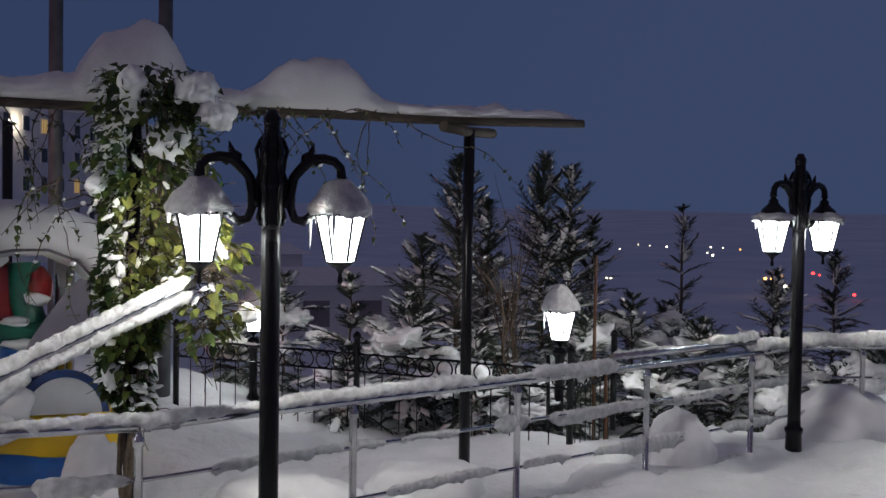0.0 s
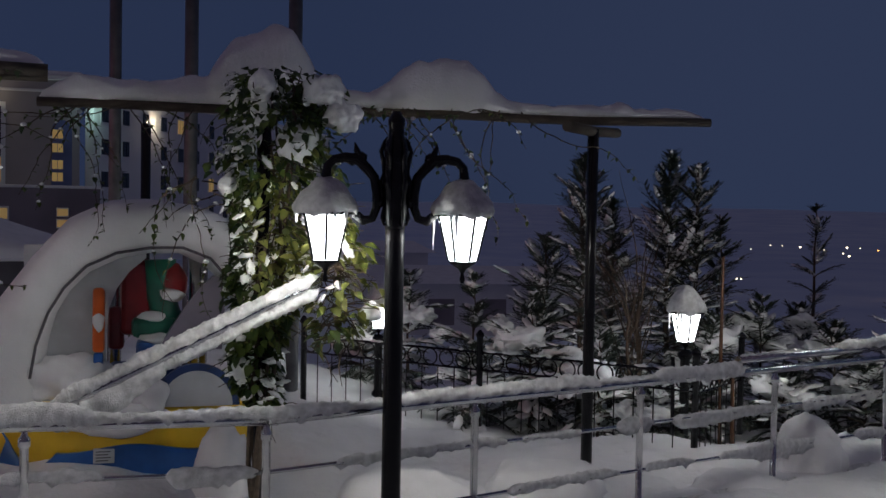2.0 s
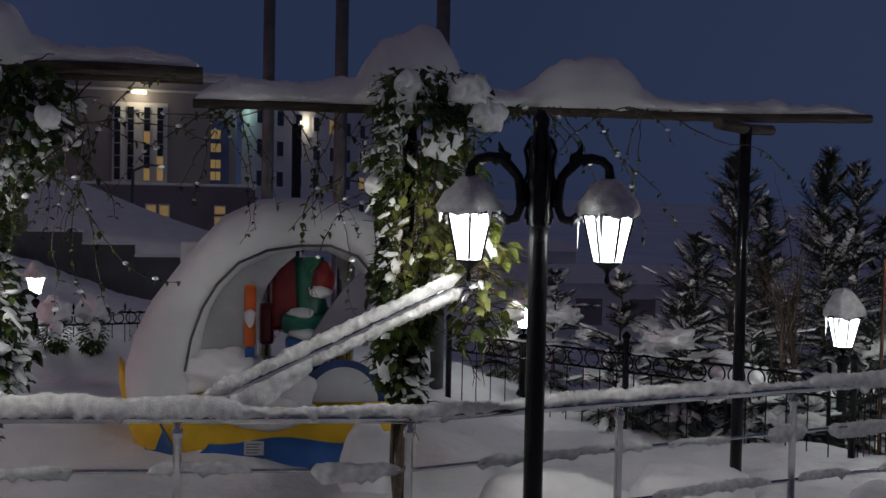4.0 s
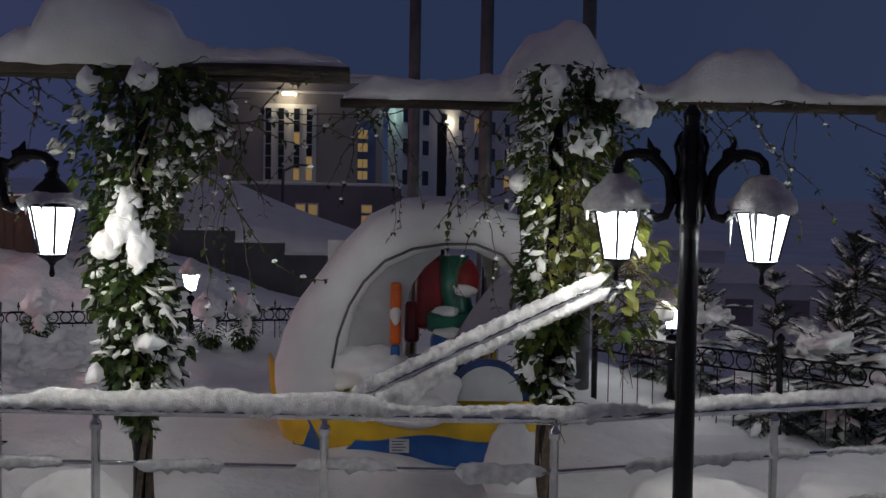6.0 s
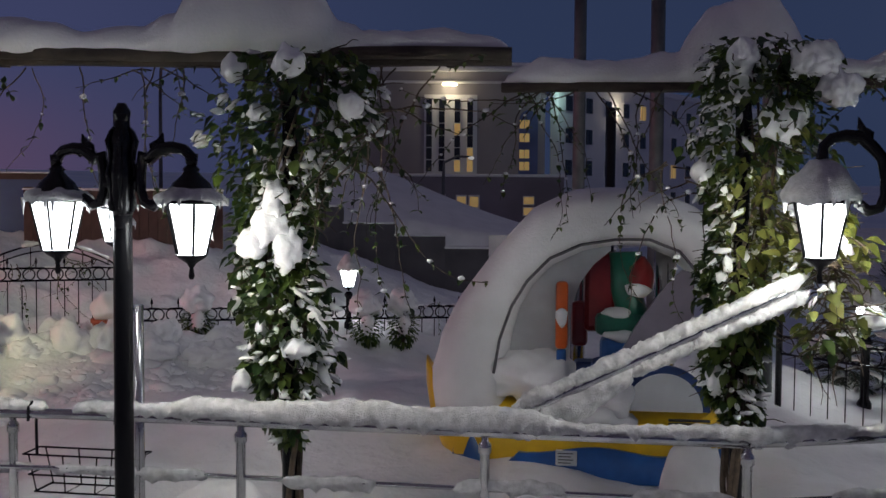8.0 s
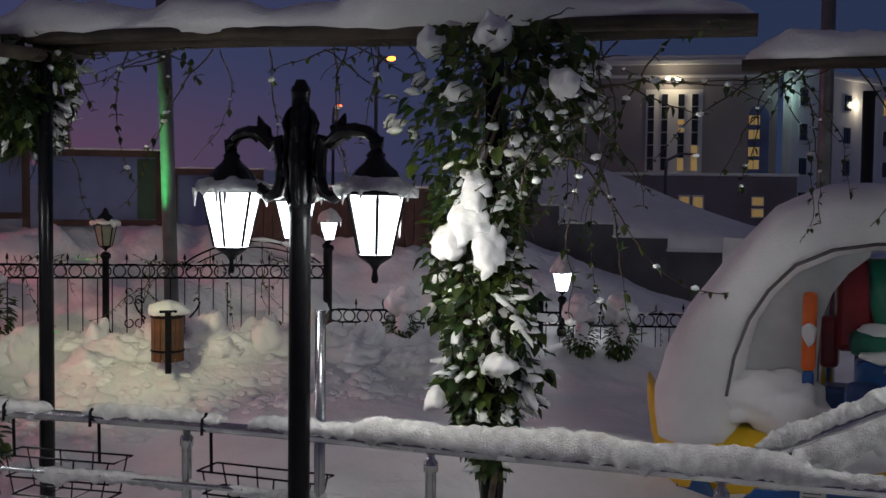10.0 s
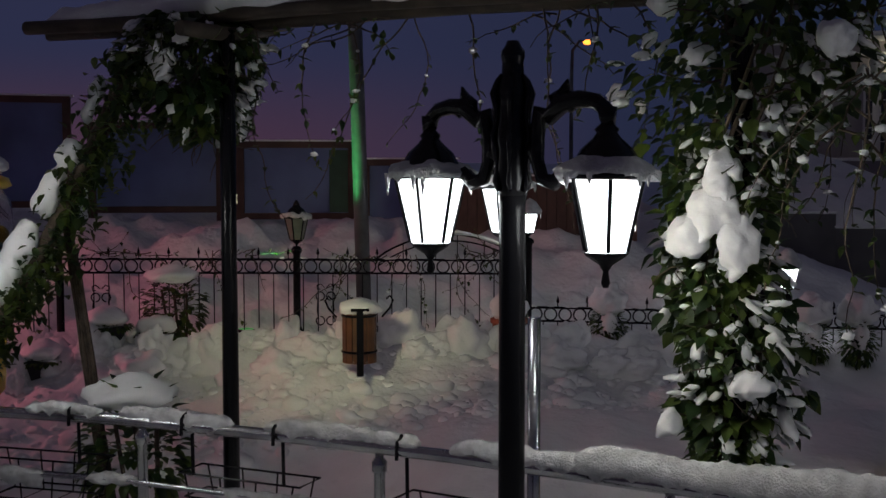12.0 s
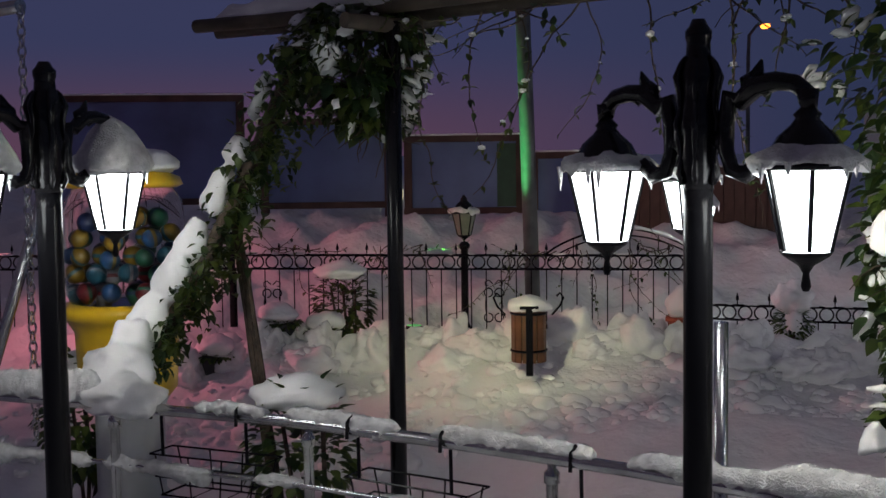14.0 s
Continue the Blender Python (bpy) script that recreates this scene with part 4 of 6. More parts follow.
tendrils((-1.1, 8.1, 2.6), (-0.75, 8.1, 2.3), 11, 5, 0.10, "leafy runners round the pergola post")
tendrils((-2.75, 6.75, 2.5), (-2.5, 6.9, 2.9), 11, 6, 0.12, "leafy runners round the pergola post")


# ---- conifers and shrubs ----
def conifer(place, h, r, seed, label, whorls=16, per=7, droop=0.5, bare=0.12, snow=0.95, needle=0.17, load=1.0):
    """An open evergreen: long limbs with flat feathery sprays and pads of snow; droop bends the limbs, load sizes the pads."""
    ob = empty("conifer", place, seed * 77.0, label, "tree", "snowy conifers")
    rnd = random.Random(seed)
    part("trunk", tube(bmesh.new(), [(0.02 * math.sin(i * 1.7 + seed), 0.02 * math.cos(i * 2.1), h * i / 8 - (0.3 if i == 0 else 0)) for i in range(9)], [0.035 * h / 3 * (1.05 - i / 8.5) + 0.004 for i in range(9)], 8), BARK, ob)
    verts, faces = [], []
    limbs, caps = bmesh.new(), bmesh.new()

    def spray(q, td, up, tl):
        """Short needles along one twig, in a flat fan."""
        flat = td.cross(up).normalized()
        for m in range(9):
            b = q + td * tl * m / 9
            for s2 in (-1, 1):
                nd = (td * 1.0 + flat * s2 * 0.8 + random_way(rnd) * 0.22).normalized()
                nl = min(0.075, tl * 0.30) * (1.15 - m / 10)
                wd = td * 0.013
                i0 = len(verts)
                verts.extend((b - wd, b + wd, b + nd * nl))
                faces.append((i0, i0 + 1, i0 + 2))

    for w in range(whorls):
        t = w / (whorls - 1)
        z0 = h * (bare + (0.96 - bare) * t)
        reach = r * (1 - t) ** 0.62 * (0.55 + 0.75 * rnd.random()) + 0.10 * r
        for k in range(max(3, int(per * (1 - 0.45 * t)))):
            a = rnd.uniform(0, 6.283)
            ln = reach * rnd.uniform(0.55, 1.15)
            n = 8
            p = Vector((0, 0, z0 + rnd.uniform(-0.06, 0.06) * h / 3))
            d = Vector((math.cos(a), math.sin(a), 0.62 - droop * (1 - t) * 0.9 + 0.75 * t)).normalized()
            pts = [p.copy()]
            for j in range(n):
                p = p + d * ln / n
                bend = -0.22 * droop * (1.15 - t) if j < n - 3 else 0.06
                d = (d + Vector((0, 0, bend)) + random_way(rnd) * 0.10).normalized()
                pts.append(p.copy())
            tube(limbs, pts, [0.010 * (1 - j / (n + 0.5)) + 0.002 for j in range(n + 1)], 4, False)
            laden = noise.noise(Vector((math.cos(a) * 1.3, math.sin(a) * 1.3, z0 * 1.6 + seed))) > -0.12
            for j in range(1, n + 1):
                q, e = pts[j], (pts[j] - pts[j - 1]).normalized()
                side = e.cross(Vector((0, 0, 1)))
                side = side.normalized() if side.length > 0.01 else Vector((1, 0, 0))
                for sgn in (-1, 1):
                    tl = needle * (1.45 - 0.85 * j / n) * rnd.uniform(0.7, 1.3) * (0.6 + 0.6 * ln)
                    td = (e * 0.85 + side * sgn * 0.75 + Vector((0, 0, rnd.uniform(-0.40, 0.10)))).normalized()
                    spray(q, td, Vector((0, 0, 1)) + random_way(rnd) * 0.3, tl)
                spray(q - e * ln / n, e, Vector((0, 0, 1)), ln / n * 1.2)
                if laden and rnd.random() < snow * 0.75 * (1.1 - t * 0.55):
                    s = rnd.uniform(0.030, 0.070) * (0.55 + 0.5 * ln) * load
                    i1 = len(caps.verts)
                    blob(caps, (0, 0, 0), (s * rnd.uniform(1.8, 2.8), s * rnd.uniform(0.9, 1.5), s * 0.45), rnd.uniform(0, 50), 0.7, 2 if load > 1 else 1, 0.4)
                    caps.verts.ensure_lookup_table()
                    turn = Matrix.Translation(q + Vector((0, 0, s * 0.22))) @ e.to_track_quat("X", "Z").to_matrix().to_4x4()
                    for v in caps.verts[i1:]:
                        v.co = turn @ v.co
    me = bpy.data.meshes.new("needles")
    me.from_pydata([tuple(v) for v in verts], [], faces)
    me.materials.append(NEEDLE)
    nd = new("needles", me)
    nd.parent = ob
    tagged(nd, kind="stuff")
    tagged(part("limb_tangle", limbs, BARK, ob), kind="stuff")
    tagged(part("branch_snow", caps, SNOW, ob), kind="stuff")
    return ob


TREES = [((3.06, 14.68), 3.2, 1.0, 21, 9), ((4.42, 15.4), 3.25, 1.05, 21, 9), ((3.75, 15.9), 2.6, 1.1, 17, 9), ((2.62, 14.9), 2.1, 0.9, 14, 9), ((4.79, 15.3), 3.12, 0.85, 19, 8), ((8.58, 20.26), 2.65, 0.80, 13, 5), ((5.40, 16.1), 2.40, 0.55, 14, 5), ((10.05, 17.3), 1.85, 0.75, 13, 6), ((8.3, 16.0), 1.55, 1.0, 11, 8)]
for i, ((x, y), top, r, wh, per) in enumerate(TREES):
    z = height(x, y) - 0.05
    conifer((x, y, z), top - z, r, i + 1, "dark green conifer with snow on its drooping branches", wh, per, 0.46, 0.10, 0.85, 0.21)
SHRUBS = [(0.86, 16.4, 1.5, 0.75), (1.72, 15.4, 1.5, 0.8), (2.3, 14.0, 1.35, 0.75), (1.5, 13.6, 0.75, 0.6), (0.2, 15.2, 0.8, 0.6), (3.0, 13.2, 0.95, 0.7), (4.7, 14.2, 1.05, 0.9), (5.6, 14.9, 1.30, 0.9), (6.5, 14.6, 0.95, 0.9), (5.2, 13.0, 0.55, 0.8), (6.3, 13.2, 0.6, 0.8), (7.4, 14.2, 0.8, 0.95), (7.3, 12.6, 0.45, 0.8), (8.6, 13.6, 0.7, 1.0), (9.6, 14.6, 0.8, 1.0), (7.0, 17.0, 1.0, 0.9), (4.2, 13.4, 0.5, 0.7), (3.3, 11.9, 0.45, 0.5)]
for i, (x, y, top, r) in enumerate(SHRUBS):
    z = height(x, y) - 0.05
    ob = conifer((x, y, z), max(0.7, top - z), r, 40 + i, "low evergreen shrub bowed under snow", 9, 10, 0.75, 0.05, 0.42, 0.20, 1.15)
    ob.name = "evergreen_shrub"
    ob["category"] = "shrub"
    ob["group"] = "snowy shrubs"
    rnd = random.Random(i)
    for j in range(3):
        bm = bmesh.new()
        a = rnd.uniform(0, 6.28)
        rr = r * rnd.uniform(0.1, 0.75)
        hh = max(0.7, top - z) * (0.86 - 0.5 * rr / r)
        s = r * rnd.uniform(0.22, 0.42)
        blob(bm, (rr * math.cos(a), rr * math.sin(a), hh), (s, s * 0.8, s * 0.52), i + j * 3.1, 0.75, 4, 0.4, 1.4)
        for v in bm.verts:
            v.co.z -= 0.12 * max(0.0, noise.noise(Vector((v.co.x * 9, v.co.y * 9, i))))
        part("snow_clump", bm, SNOW, ob)


def bare_tree(place, h, seed, label):
    ob = empty("bare_tree", place, 0, label, "tree")
    rnd = random.Random(seed)
    part("trunk", tube(bmesh.new(), [(0.03 * math.sin(i), 0.02 * math.cos(i * 1.3), h * 0.55 * i / 6 - (0.2 if i == 0 else 0)) for i in range(7)], [0.035 - 0.003 * i for i in range(7)], 7), BARK, ob)
    for i in range(16):
        z = h * rnd.uniform(0.2, 0.55)
        p = Vector((0, 0, z))
        d = Vector((rnd.uniform(-0.6, 0.6), rnd.uniform(-0.5, 0.5), 1)).normalized()
        pts = [p]
        n = rnd.randint(6, 10)
        for j in range(n):
            pts.append(pts[-1] + d * h * 0.06)
            d = (d + random_way(rnd) * 0.2).normalized()
        part("limb", tube(bmesh.new(), pts, [0.012 - 0.010 * j / n for j in range(n + 1)], 5), BARK, ob)
    return ob


bare_tree((3.75, 14.3, height(3.75, 14.3)), 3.2, 3, "leafless young tree among snowy conifers")
bare_tree((3.55, 14.0, height(3.55, 14.0)), 2.7, 5, "leafless young tree among snowy conifers")


# ---- the snowed-in play boat ----
def build_boat():
    ob = empty("play_boat", (-1.92, 9.72, 0.0), 11.0, "yellow and blue children's play boat under a thick hood of snow", "play boat")

    def loft(secs, n=18):
        bm = bmesh.new()
        rings = []
        for x, y0, y1, z0, z1 in secs:
            ring = []
            for k in range(n):
                a = 2 * math.pi * k / n
                c, s = math.cos(a), math.sin(a)
                c = math.copysign(abs(c) ** 0.55, c)
                s = math.copysign(abs(s) ** 0.55, s)
                ring.append(bm.verts.new((x, (y0 + y1) / 2 + c * (y1 - y0) / 2, (z0 + z1) / 2 + s * (z1 - z0) / 2)))
            rings.append(ring)
        for p, q in zip(rings, rings[1:]):
            for k in range(n):
                bm.faces.new((p[k], p[(k + 1) % n], q[(k + 1) % n], q[k])).smooth = True
        bm.faces.new(rings[0][::-1])
        bm.faces.new(rings[-1])
        bmesh.ops.recalc_face_normals(bm, faces=bm.faces)
        return bm

    part("hull", loft([(-1.33, 0.28, 0.42, 0.78, 1.02), (-1.28, 0.16, 0.54, 0.55, 0.92), (-1.18, 0.06, 0.66, 0.28, 0.82), (-1.05, -0.06, 0.8, 0.14, 0.76), (-0.7, -0.14, 0.9, 0.1, 0.72), (0, -0.17, 0.95, 0.1, 0.70), (0.8, -0.14, 0.9, 0.1, 0.70), (1.2, 0.0, 0.8, 0.12, 0.72)]), YELLOW, ob, "yellow moulded hull")
    # the blue wave along the foot of the hull
    bm = bmesh.new()
    lo, hi = [], []
    n = 60
    for i in range(n + 1):
        x = lerp(-1.12, 1.15, i / n)
        top = 0.36 + 0.03 * math.sin(x * 6 + 1.0)
        if x < -0.55:
            top = 0.33 + 0.20 * math.exp(-((x + 0.96) / 0.11) ** 2) - 0.12 * math.exp(-((x + 0.70) / 0.14) ** 2) - 0.5 * ss(-1.03, -1.13, x)
        y = lerp(-0.02, -0.182, ss(-1.15, -0.6, x)) + 0.16 * ss(0.8, 1.2, x)
        lo.append(x), hi.append((y, max(0.16, top)))
    for y_off in (0,):
        v0 = [bm.verts.new((x, y, 0.10)) for x, (y, t) in zip(lo, hi)]
        v1 = [bm.verts.new((x, y - 0.008, t)) for x, (y, t) in zip(lo, hi)]
        v2 = [bm.verts.new((x, y + 0.05, t)) for x, (y, t) in zip(lo, hi)]
        for i in range(n):
            bm.faces.new((v0[i], v0[i + 1], v1[i + 1], v1[i])).smooth = True
            bm.faces.new((v1[i], v1[i + 1], v2[i + 1], v2[i]))
    part("wave_band", bm, BLUE, ob, "blue painted wave band")
    for x0, x1, z, mat in ((-0.60, -0.32, 0.585, DARKPOT), (-0.60, -0.32, 0.555, DARKPOT), (0.66, 0.98, 0.62, DARKPOT), (0.66, 0.98, 0.59, DARKPOT)):
        part("trim_line", boxed(x0, x1, -0.196, -0.15, z, z + 0.014), mat, ob)
    part("name_plate", boxed(-0.22, -0.05, -0.205, -0.15, 0.24, 0.36, 0.006), PALE, ob, "small pale sign plate")
    for k in range(4):
        part("plate_line", boxed(-0.20, -0.08 - 0.02 * (k % 2), -0.209, -0.2, 0.335 - 0.025 * k, 0.343 - 0.025 * k), CONCRETE, ob)
    # the hood: a thick arch of snow over a moulded roof
    outer = [(-1.24, 0.62), (-1.27, 0.95), (-1.20, 1.22), (-1.02, 1.56), (-0.74, 1.95), (-0.44, 2.28), (-0.10, 2.43), (0.25, 2.46), (0.6, 2.42), (0.92, 2.27), (1.2, 1.95), (1.36, 1.5), (1.42, 0.9)]
    inner = [(-0.62, 0.62), (-0.64, 0.95), (-0.60, 1.22), (-0.52, 1.48), (-0.42, 1.66), (-0.26, 1.82), (-0.04, 1.92), (0.22, 1.97), (0.48, 1.98), (0.7, 1.9), (0.9, 1.66), (1.02, 1.35), (1.06, 0.9)]
    bm = bmesh.new()
    rings = []
    m = 48
    ts = [i / (len(outer) - 1) for i in range(len(outer))]
    for i in range(m + 1):
        t = i / m
        o = Vector((float(np.interp(t, ts, [p[0] for p in outer])), 0, float(np.interp(t, ts, [p[1] for p in outer]))))
        q = Vector((float(np.interp(t, ts, [p[0] for p in inner])), 0, float(np.interp(t, ts, [p[1] for p in inner]))))
        c, half = (o + q) / 2, (o - q) / 2
        ring = []
        for k in range(22):
            a = 2 * math.pi * k / 22
            cc, s = math.cos(a), math.sin(a)
            cc = math.copysign(abs(cc) ** 0.75, cc)
            s = math.copysign(abs(s) ** 0.6, s)
            p = c + half * cc + Vector((0, 0.36 + s * 0.50, 0))
            p += Vector((1, 0.7, 1)) * 0.035 * noise.noise(p * 2.2) + Vector((0, 0.5, 0.3)) * 0.02 * noise.noise(p * 7)
            ring.append(bm.verts.new(p))
        rings.append(ring)
    for p, q in zip(rings, rings[1:]):
        for k in range(22):
            bm.faces.new((p[k], p[(k + 1) % 22], q[(k + 1) % 22], q[k])).smooth = True
    bm.faces.new(rings[0][::-1])
    bm.faces.new(rings[-1])
    bmesh.ops.recalc_face_normals(bm, faces=bm.faces)
    part("snow_hood", bm, SNOW, ob, "thick rounded snow")
    # dark edge of the moulded roof that shows under the snow
    pts = []
    for i in range(4, 44):
        t = i / 48
        o = Vector((float(np.interp(t, ts, [p[0] for p in outer])), 0, float(np.interp(t, ts, [p[1] for p in outer]))))
        q = Vector((float(np.interp(t, ts, [p[0] for p in inner])), 0, float(np.interp(t, ts, [p[1] for p in inner]))))
        p = lerp(q, o, 0.14)
        pts.append((p.x, -0.10 + 0.015 * math.sin(i * 1.1), p.z))
    part("roof_edge", tube(bmesh.new(), pts, 0.012, 6), CONCRETE, ob)
    bm = bmesh.new()
    blob(bm, (-0.58, 0.06, 0.94), (0.28, 0.18, 0.18), 5.0, 0.4, 4)
    blob(bm, (-0.30, 0.10, 0.86), (0.26, 0.2, 0.24), 7.0, 0.4, 4)
    merged(part("snow_fill", bm, SNOW, ob), 0.025)
    # the pale inner wall between the hood and the orange panel
    rim = [(-0.80, 0.60), (-0.13, 0.60), (-0.13, 1.20), (-0.11, 1.50), (-0.04, 1.68), (0.06, 1.82), (0.20, 1.94), (0.20, 2.05), (-0.80, 2.05)]
    bm = bmesh.new()
    f = [bm.verts.new((x, 0.17, z)) for x, z in rim]
    b = [bm.verts.new((x, 0.24, z)) for x, z in rim]
    bm.faces.new(f)
    bm.faces.new(b[::-1])
    for i in range(len(f)):
        bm.faces.new((f[i], b[i], b[(i + 1) % len(f)], f[(i + 1) % len(f)]))
    bmesh.ops.recalc_face_normals(bm, faces=bm.faces)
    part("inner_wall", bm, PALE, ob, "pale frosted inner wall")
    # the swept fin of moulded plastic beside the seat
    rim = [(0.30, 1.16), (0.40, 1.34), (0.52, 1.52), (0.64, 1.68), (0.76, 1.80), (0.84, 1.78), (0.86, 1.5), (0.84, 1.16)]
    bm = bmesh.new()
    f = [bm.verts.new((x, -0.02, z)) for x, z in rim]
    b = [bm.verts.new((x, 0.05, z)) for x, z in rim]
    bm.faces.new(f)
    bm.faces.new(b[::-1])
    for i in range(len(f)):
        bm.faces.new((f[i], b[i], b[(i + 1) % len(f)], f[(i + 1) % len(f)]))
    bmesh.ops.recalc_face_normals(bm, faces=bm.faces)
    part("side_fin", bm, FIN, ob, "pale moulded side fin")
    # what stands inside
    part("orange_panel", boxed(-0.24, -0.14, 0.0, 0.10, 1.14, 1.69, 0.03), ORANGE, ob, "orange plastic panel")
    part("blue_panel", boxed(-0.23, -0.15, 0.01, 0.09, 0.8, 1.14, 0.02), BLUE, ob)
    part("red_seat", boxed(-0.02, 0.26, 0.30, 0.42, 1.25, 1.92, 0.05), RED, ob, "dark red plastic back")
    part("red_side", boxed(-0.12, 0.02, 0.34, 0.44, 1.12, 1.50, 0.04), RED, ob)
    part("green_slide", tube(bmesh.new(), [(0.32, 0.34, 1.92), (0.33, 0.33, 1.6), (0.38, 0.32, 1.42), (0.48, 0.3, 1.30)], [0.14, 0.13, 0.13, 0.12], 12), GREEN, ob, "green plastic tube")
    bm = bmesh.new()
    blob(bm, (0.45, 0.24, 1.72), (0.10, 0.10, 0.16), 2, 0.2, 3)
    part("red_knob", bm, RED, ob)
    part("green_box", boxed(0.08, 0.48, 0.15, 0.4, 1.24, 1.42, 0.05), GREEN, ob)
    part("blue_box", boxed(0.12, 0.50, 0.1, 0.4, 1.0, 1.22, 0.05), BLUE, ob)
    part("navy_bench", boxed(-0.1, 0.5, 0.12, 0.4, 0.78, 1.02, 0.04), NAVY, ob)
    for c, s in (((0.25, 0.2, 1.43), (0.12, 0.1, 0.05)), ((0.42, 0.16, 1.62), (0.10, 0.08, 0.06)), ((0.32, 0.15, 1.24), (0.16, 0.12, 0.05)), ((-0.19, 0.0, 1.40), (0.05, 0.05, 0.08))):
        bm = bmesh.new()
        blob(bm, c, s, c[0] * 9, 0.4, 2)
        part("snow_clump", bm, SNOW, ob)
    for x, y in ((-0.06, 0.55), (0.62, 0.45), (0.70, 0.62)):
        part("steel_post", turned(bmesh.new(), [(0.055, 0.6), (0.055, 2.2)], 14, (x, y, 0)), STEEL, ob)
    # rounded side panel with a navy rim
    for mat, r, yy, nm in ((NAVY, 0.36, -0.20, "panel_rim"), (PALE, 0.30, -0.215, "round_panel")):
        bm = bmesh.new()
        front = [bm.verts.new((0.62 + p[0], yy, 0.70 + p[2])) for p in arc((0, 0, 0), r, 0, 180, 24)]
        back = [bm.verts.new((v.co.x, yy + 0.06, v.co.z)) for v in front]
        bm.faces.new(front[::-1])
        bm.faces.new(back)
        for i in range(len(front)):
            j = (i + 1) % len(front)
            bm.faces.new((front[i], front[j], back[j], back[i]))
        part(nm, bm, mat, ob)
    part("bow_panel", boxed(0.05, 0.30, -0.12, -0.02, 0.66, 1.1, 0.05), NAVY, ob)
    bm = bmesh.new()
    blob(bm, (-0.02, -0.22, 0.62), (0.42, 0.12, 0.16), 12.0, 0.4, 3)
    blob(bm, (0.2, -0.2, 0.78), (0.2, 0.12, 0.16), 15.0, 0.4, 3)
    part("snow_drape", bm, SNOW, ob)
    return ob


build_boat()


def snow_lump(place, size, seed, label="rounded heap of fresh snow", rough=0.22):
    bm = bmesh.new()
    blob(bm, (0, 0, 0), size, seed, rough, 4, 0.3, 1.2)
    for v in bm.verts:
        v.co += v.co.normalized() * rough * (0.14 * noise.noise(v.co * 6 + Vector((seed, 0, 0))) + 0.07 * noise.noise(v.co * 15) + 0.06 * noise.noise(v.co * 32))
    ob = part("snow_mound", bm, SNOW)
    ob.location = place
    return tagged(ob, label, "snow heap", "snow heaps")


for i, (x, y, z, a, b, c) in enumerate(((-0.95, 8.95, 0.20, 0.24, 0.25, 0.48), (0.5, 8.5, 0.12, 0.55, 0.4, 0.30), (1.6, 9.0, 0.1, 0.5, 0.4, 0.28), (4.15, 9.75, 0.2, 0.30, 0.28, 0.42), (3.3, 9.2, 0.0, 0.5, 0.35, 0.22), (6.2, 10.6, 0.08, 0.72, 0.45, 0.52), (7.1, 10.7, 0.05, 0.75, 0.5, 0.52), (-3.9, 7.4, 0.1, 0.4, 0.3, 0.35), (-5.0, 7.0, 0.05, 0.6, 0.4, 0.3))):
    snow_lump((x, y, z), (a, b, c), i * 2.3)


# ---- tall steel poles ----
def steel_pole(place, r, top, mat, label, name="steel_pole", lean=(0, 0)):
    ob = part(name, tube(bmesh.new(), [(0, 0, -0.3), (lean[0] * 0.5, lean[1] * 0.5, top * 0.5), (lean[0], lean[1], top)], [r, r * 0.97, r * 0.94], 16), mat)
    ob.location = place
    return tagged(ob, label, "pole")


for x, y, r in ((-2.81, 13.72, 0.075), (-1.94, 13.86, 0.085), (-0.68, 13.5, 0.085)):
    steel_pole((x, y, height(x, y)), r, 6.5, GALV, "tall grey galvanised steel pole standing in snow")
steel_pole((-9.90, 11.80, height(-9.9, 11.8)), 0.085, 4.2, GALV, "utility pole washed with green light", "utility_pole", (-0.08, -0.1))
steel_pole((-3.86, 6.36, 0), 0.03, 1.75, STEEL, "slim bare steel post beside the railing")


def stakes():
    for i, (x, y, top, lean) in enumerate(((3.95, 11.65, 2.05, 0.0), (4.07, 11.6, 0.95, -0.12), (3.30, 11.2, 0.55, 0.02))):
        ob = part("garden_stake", tube(bmesh.new(), [(0.02, 0, -0.3), (0, 0, 0.8), (lean, 0, top)], [0.022, 0.02, 0.017], 6), BINWOOD if i < 2 else IRON)
        ob.location = (x, y, height(x, y))
        tagged(ob, "thin wooden garden stake in the snow", "stake")


stakes()


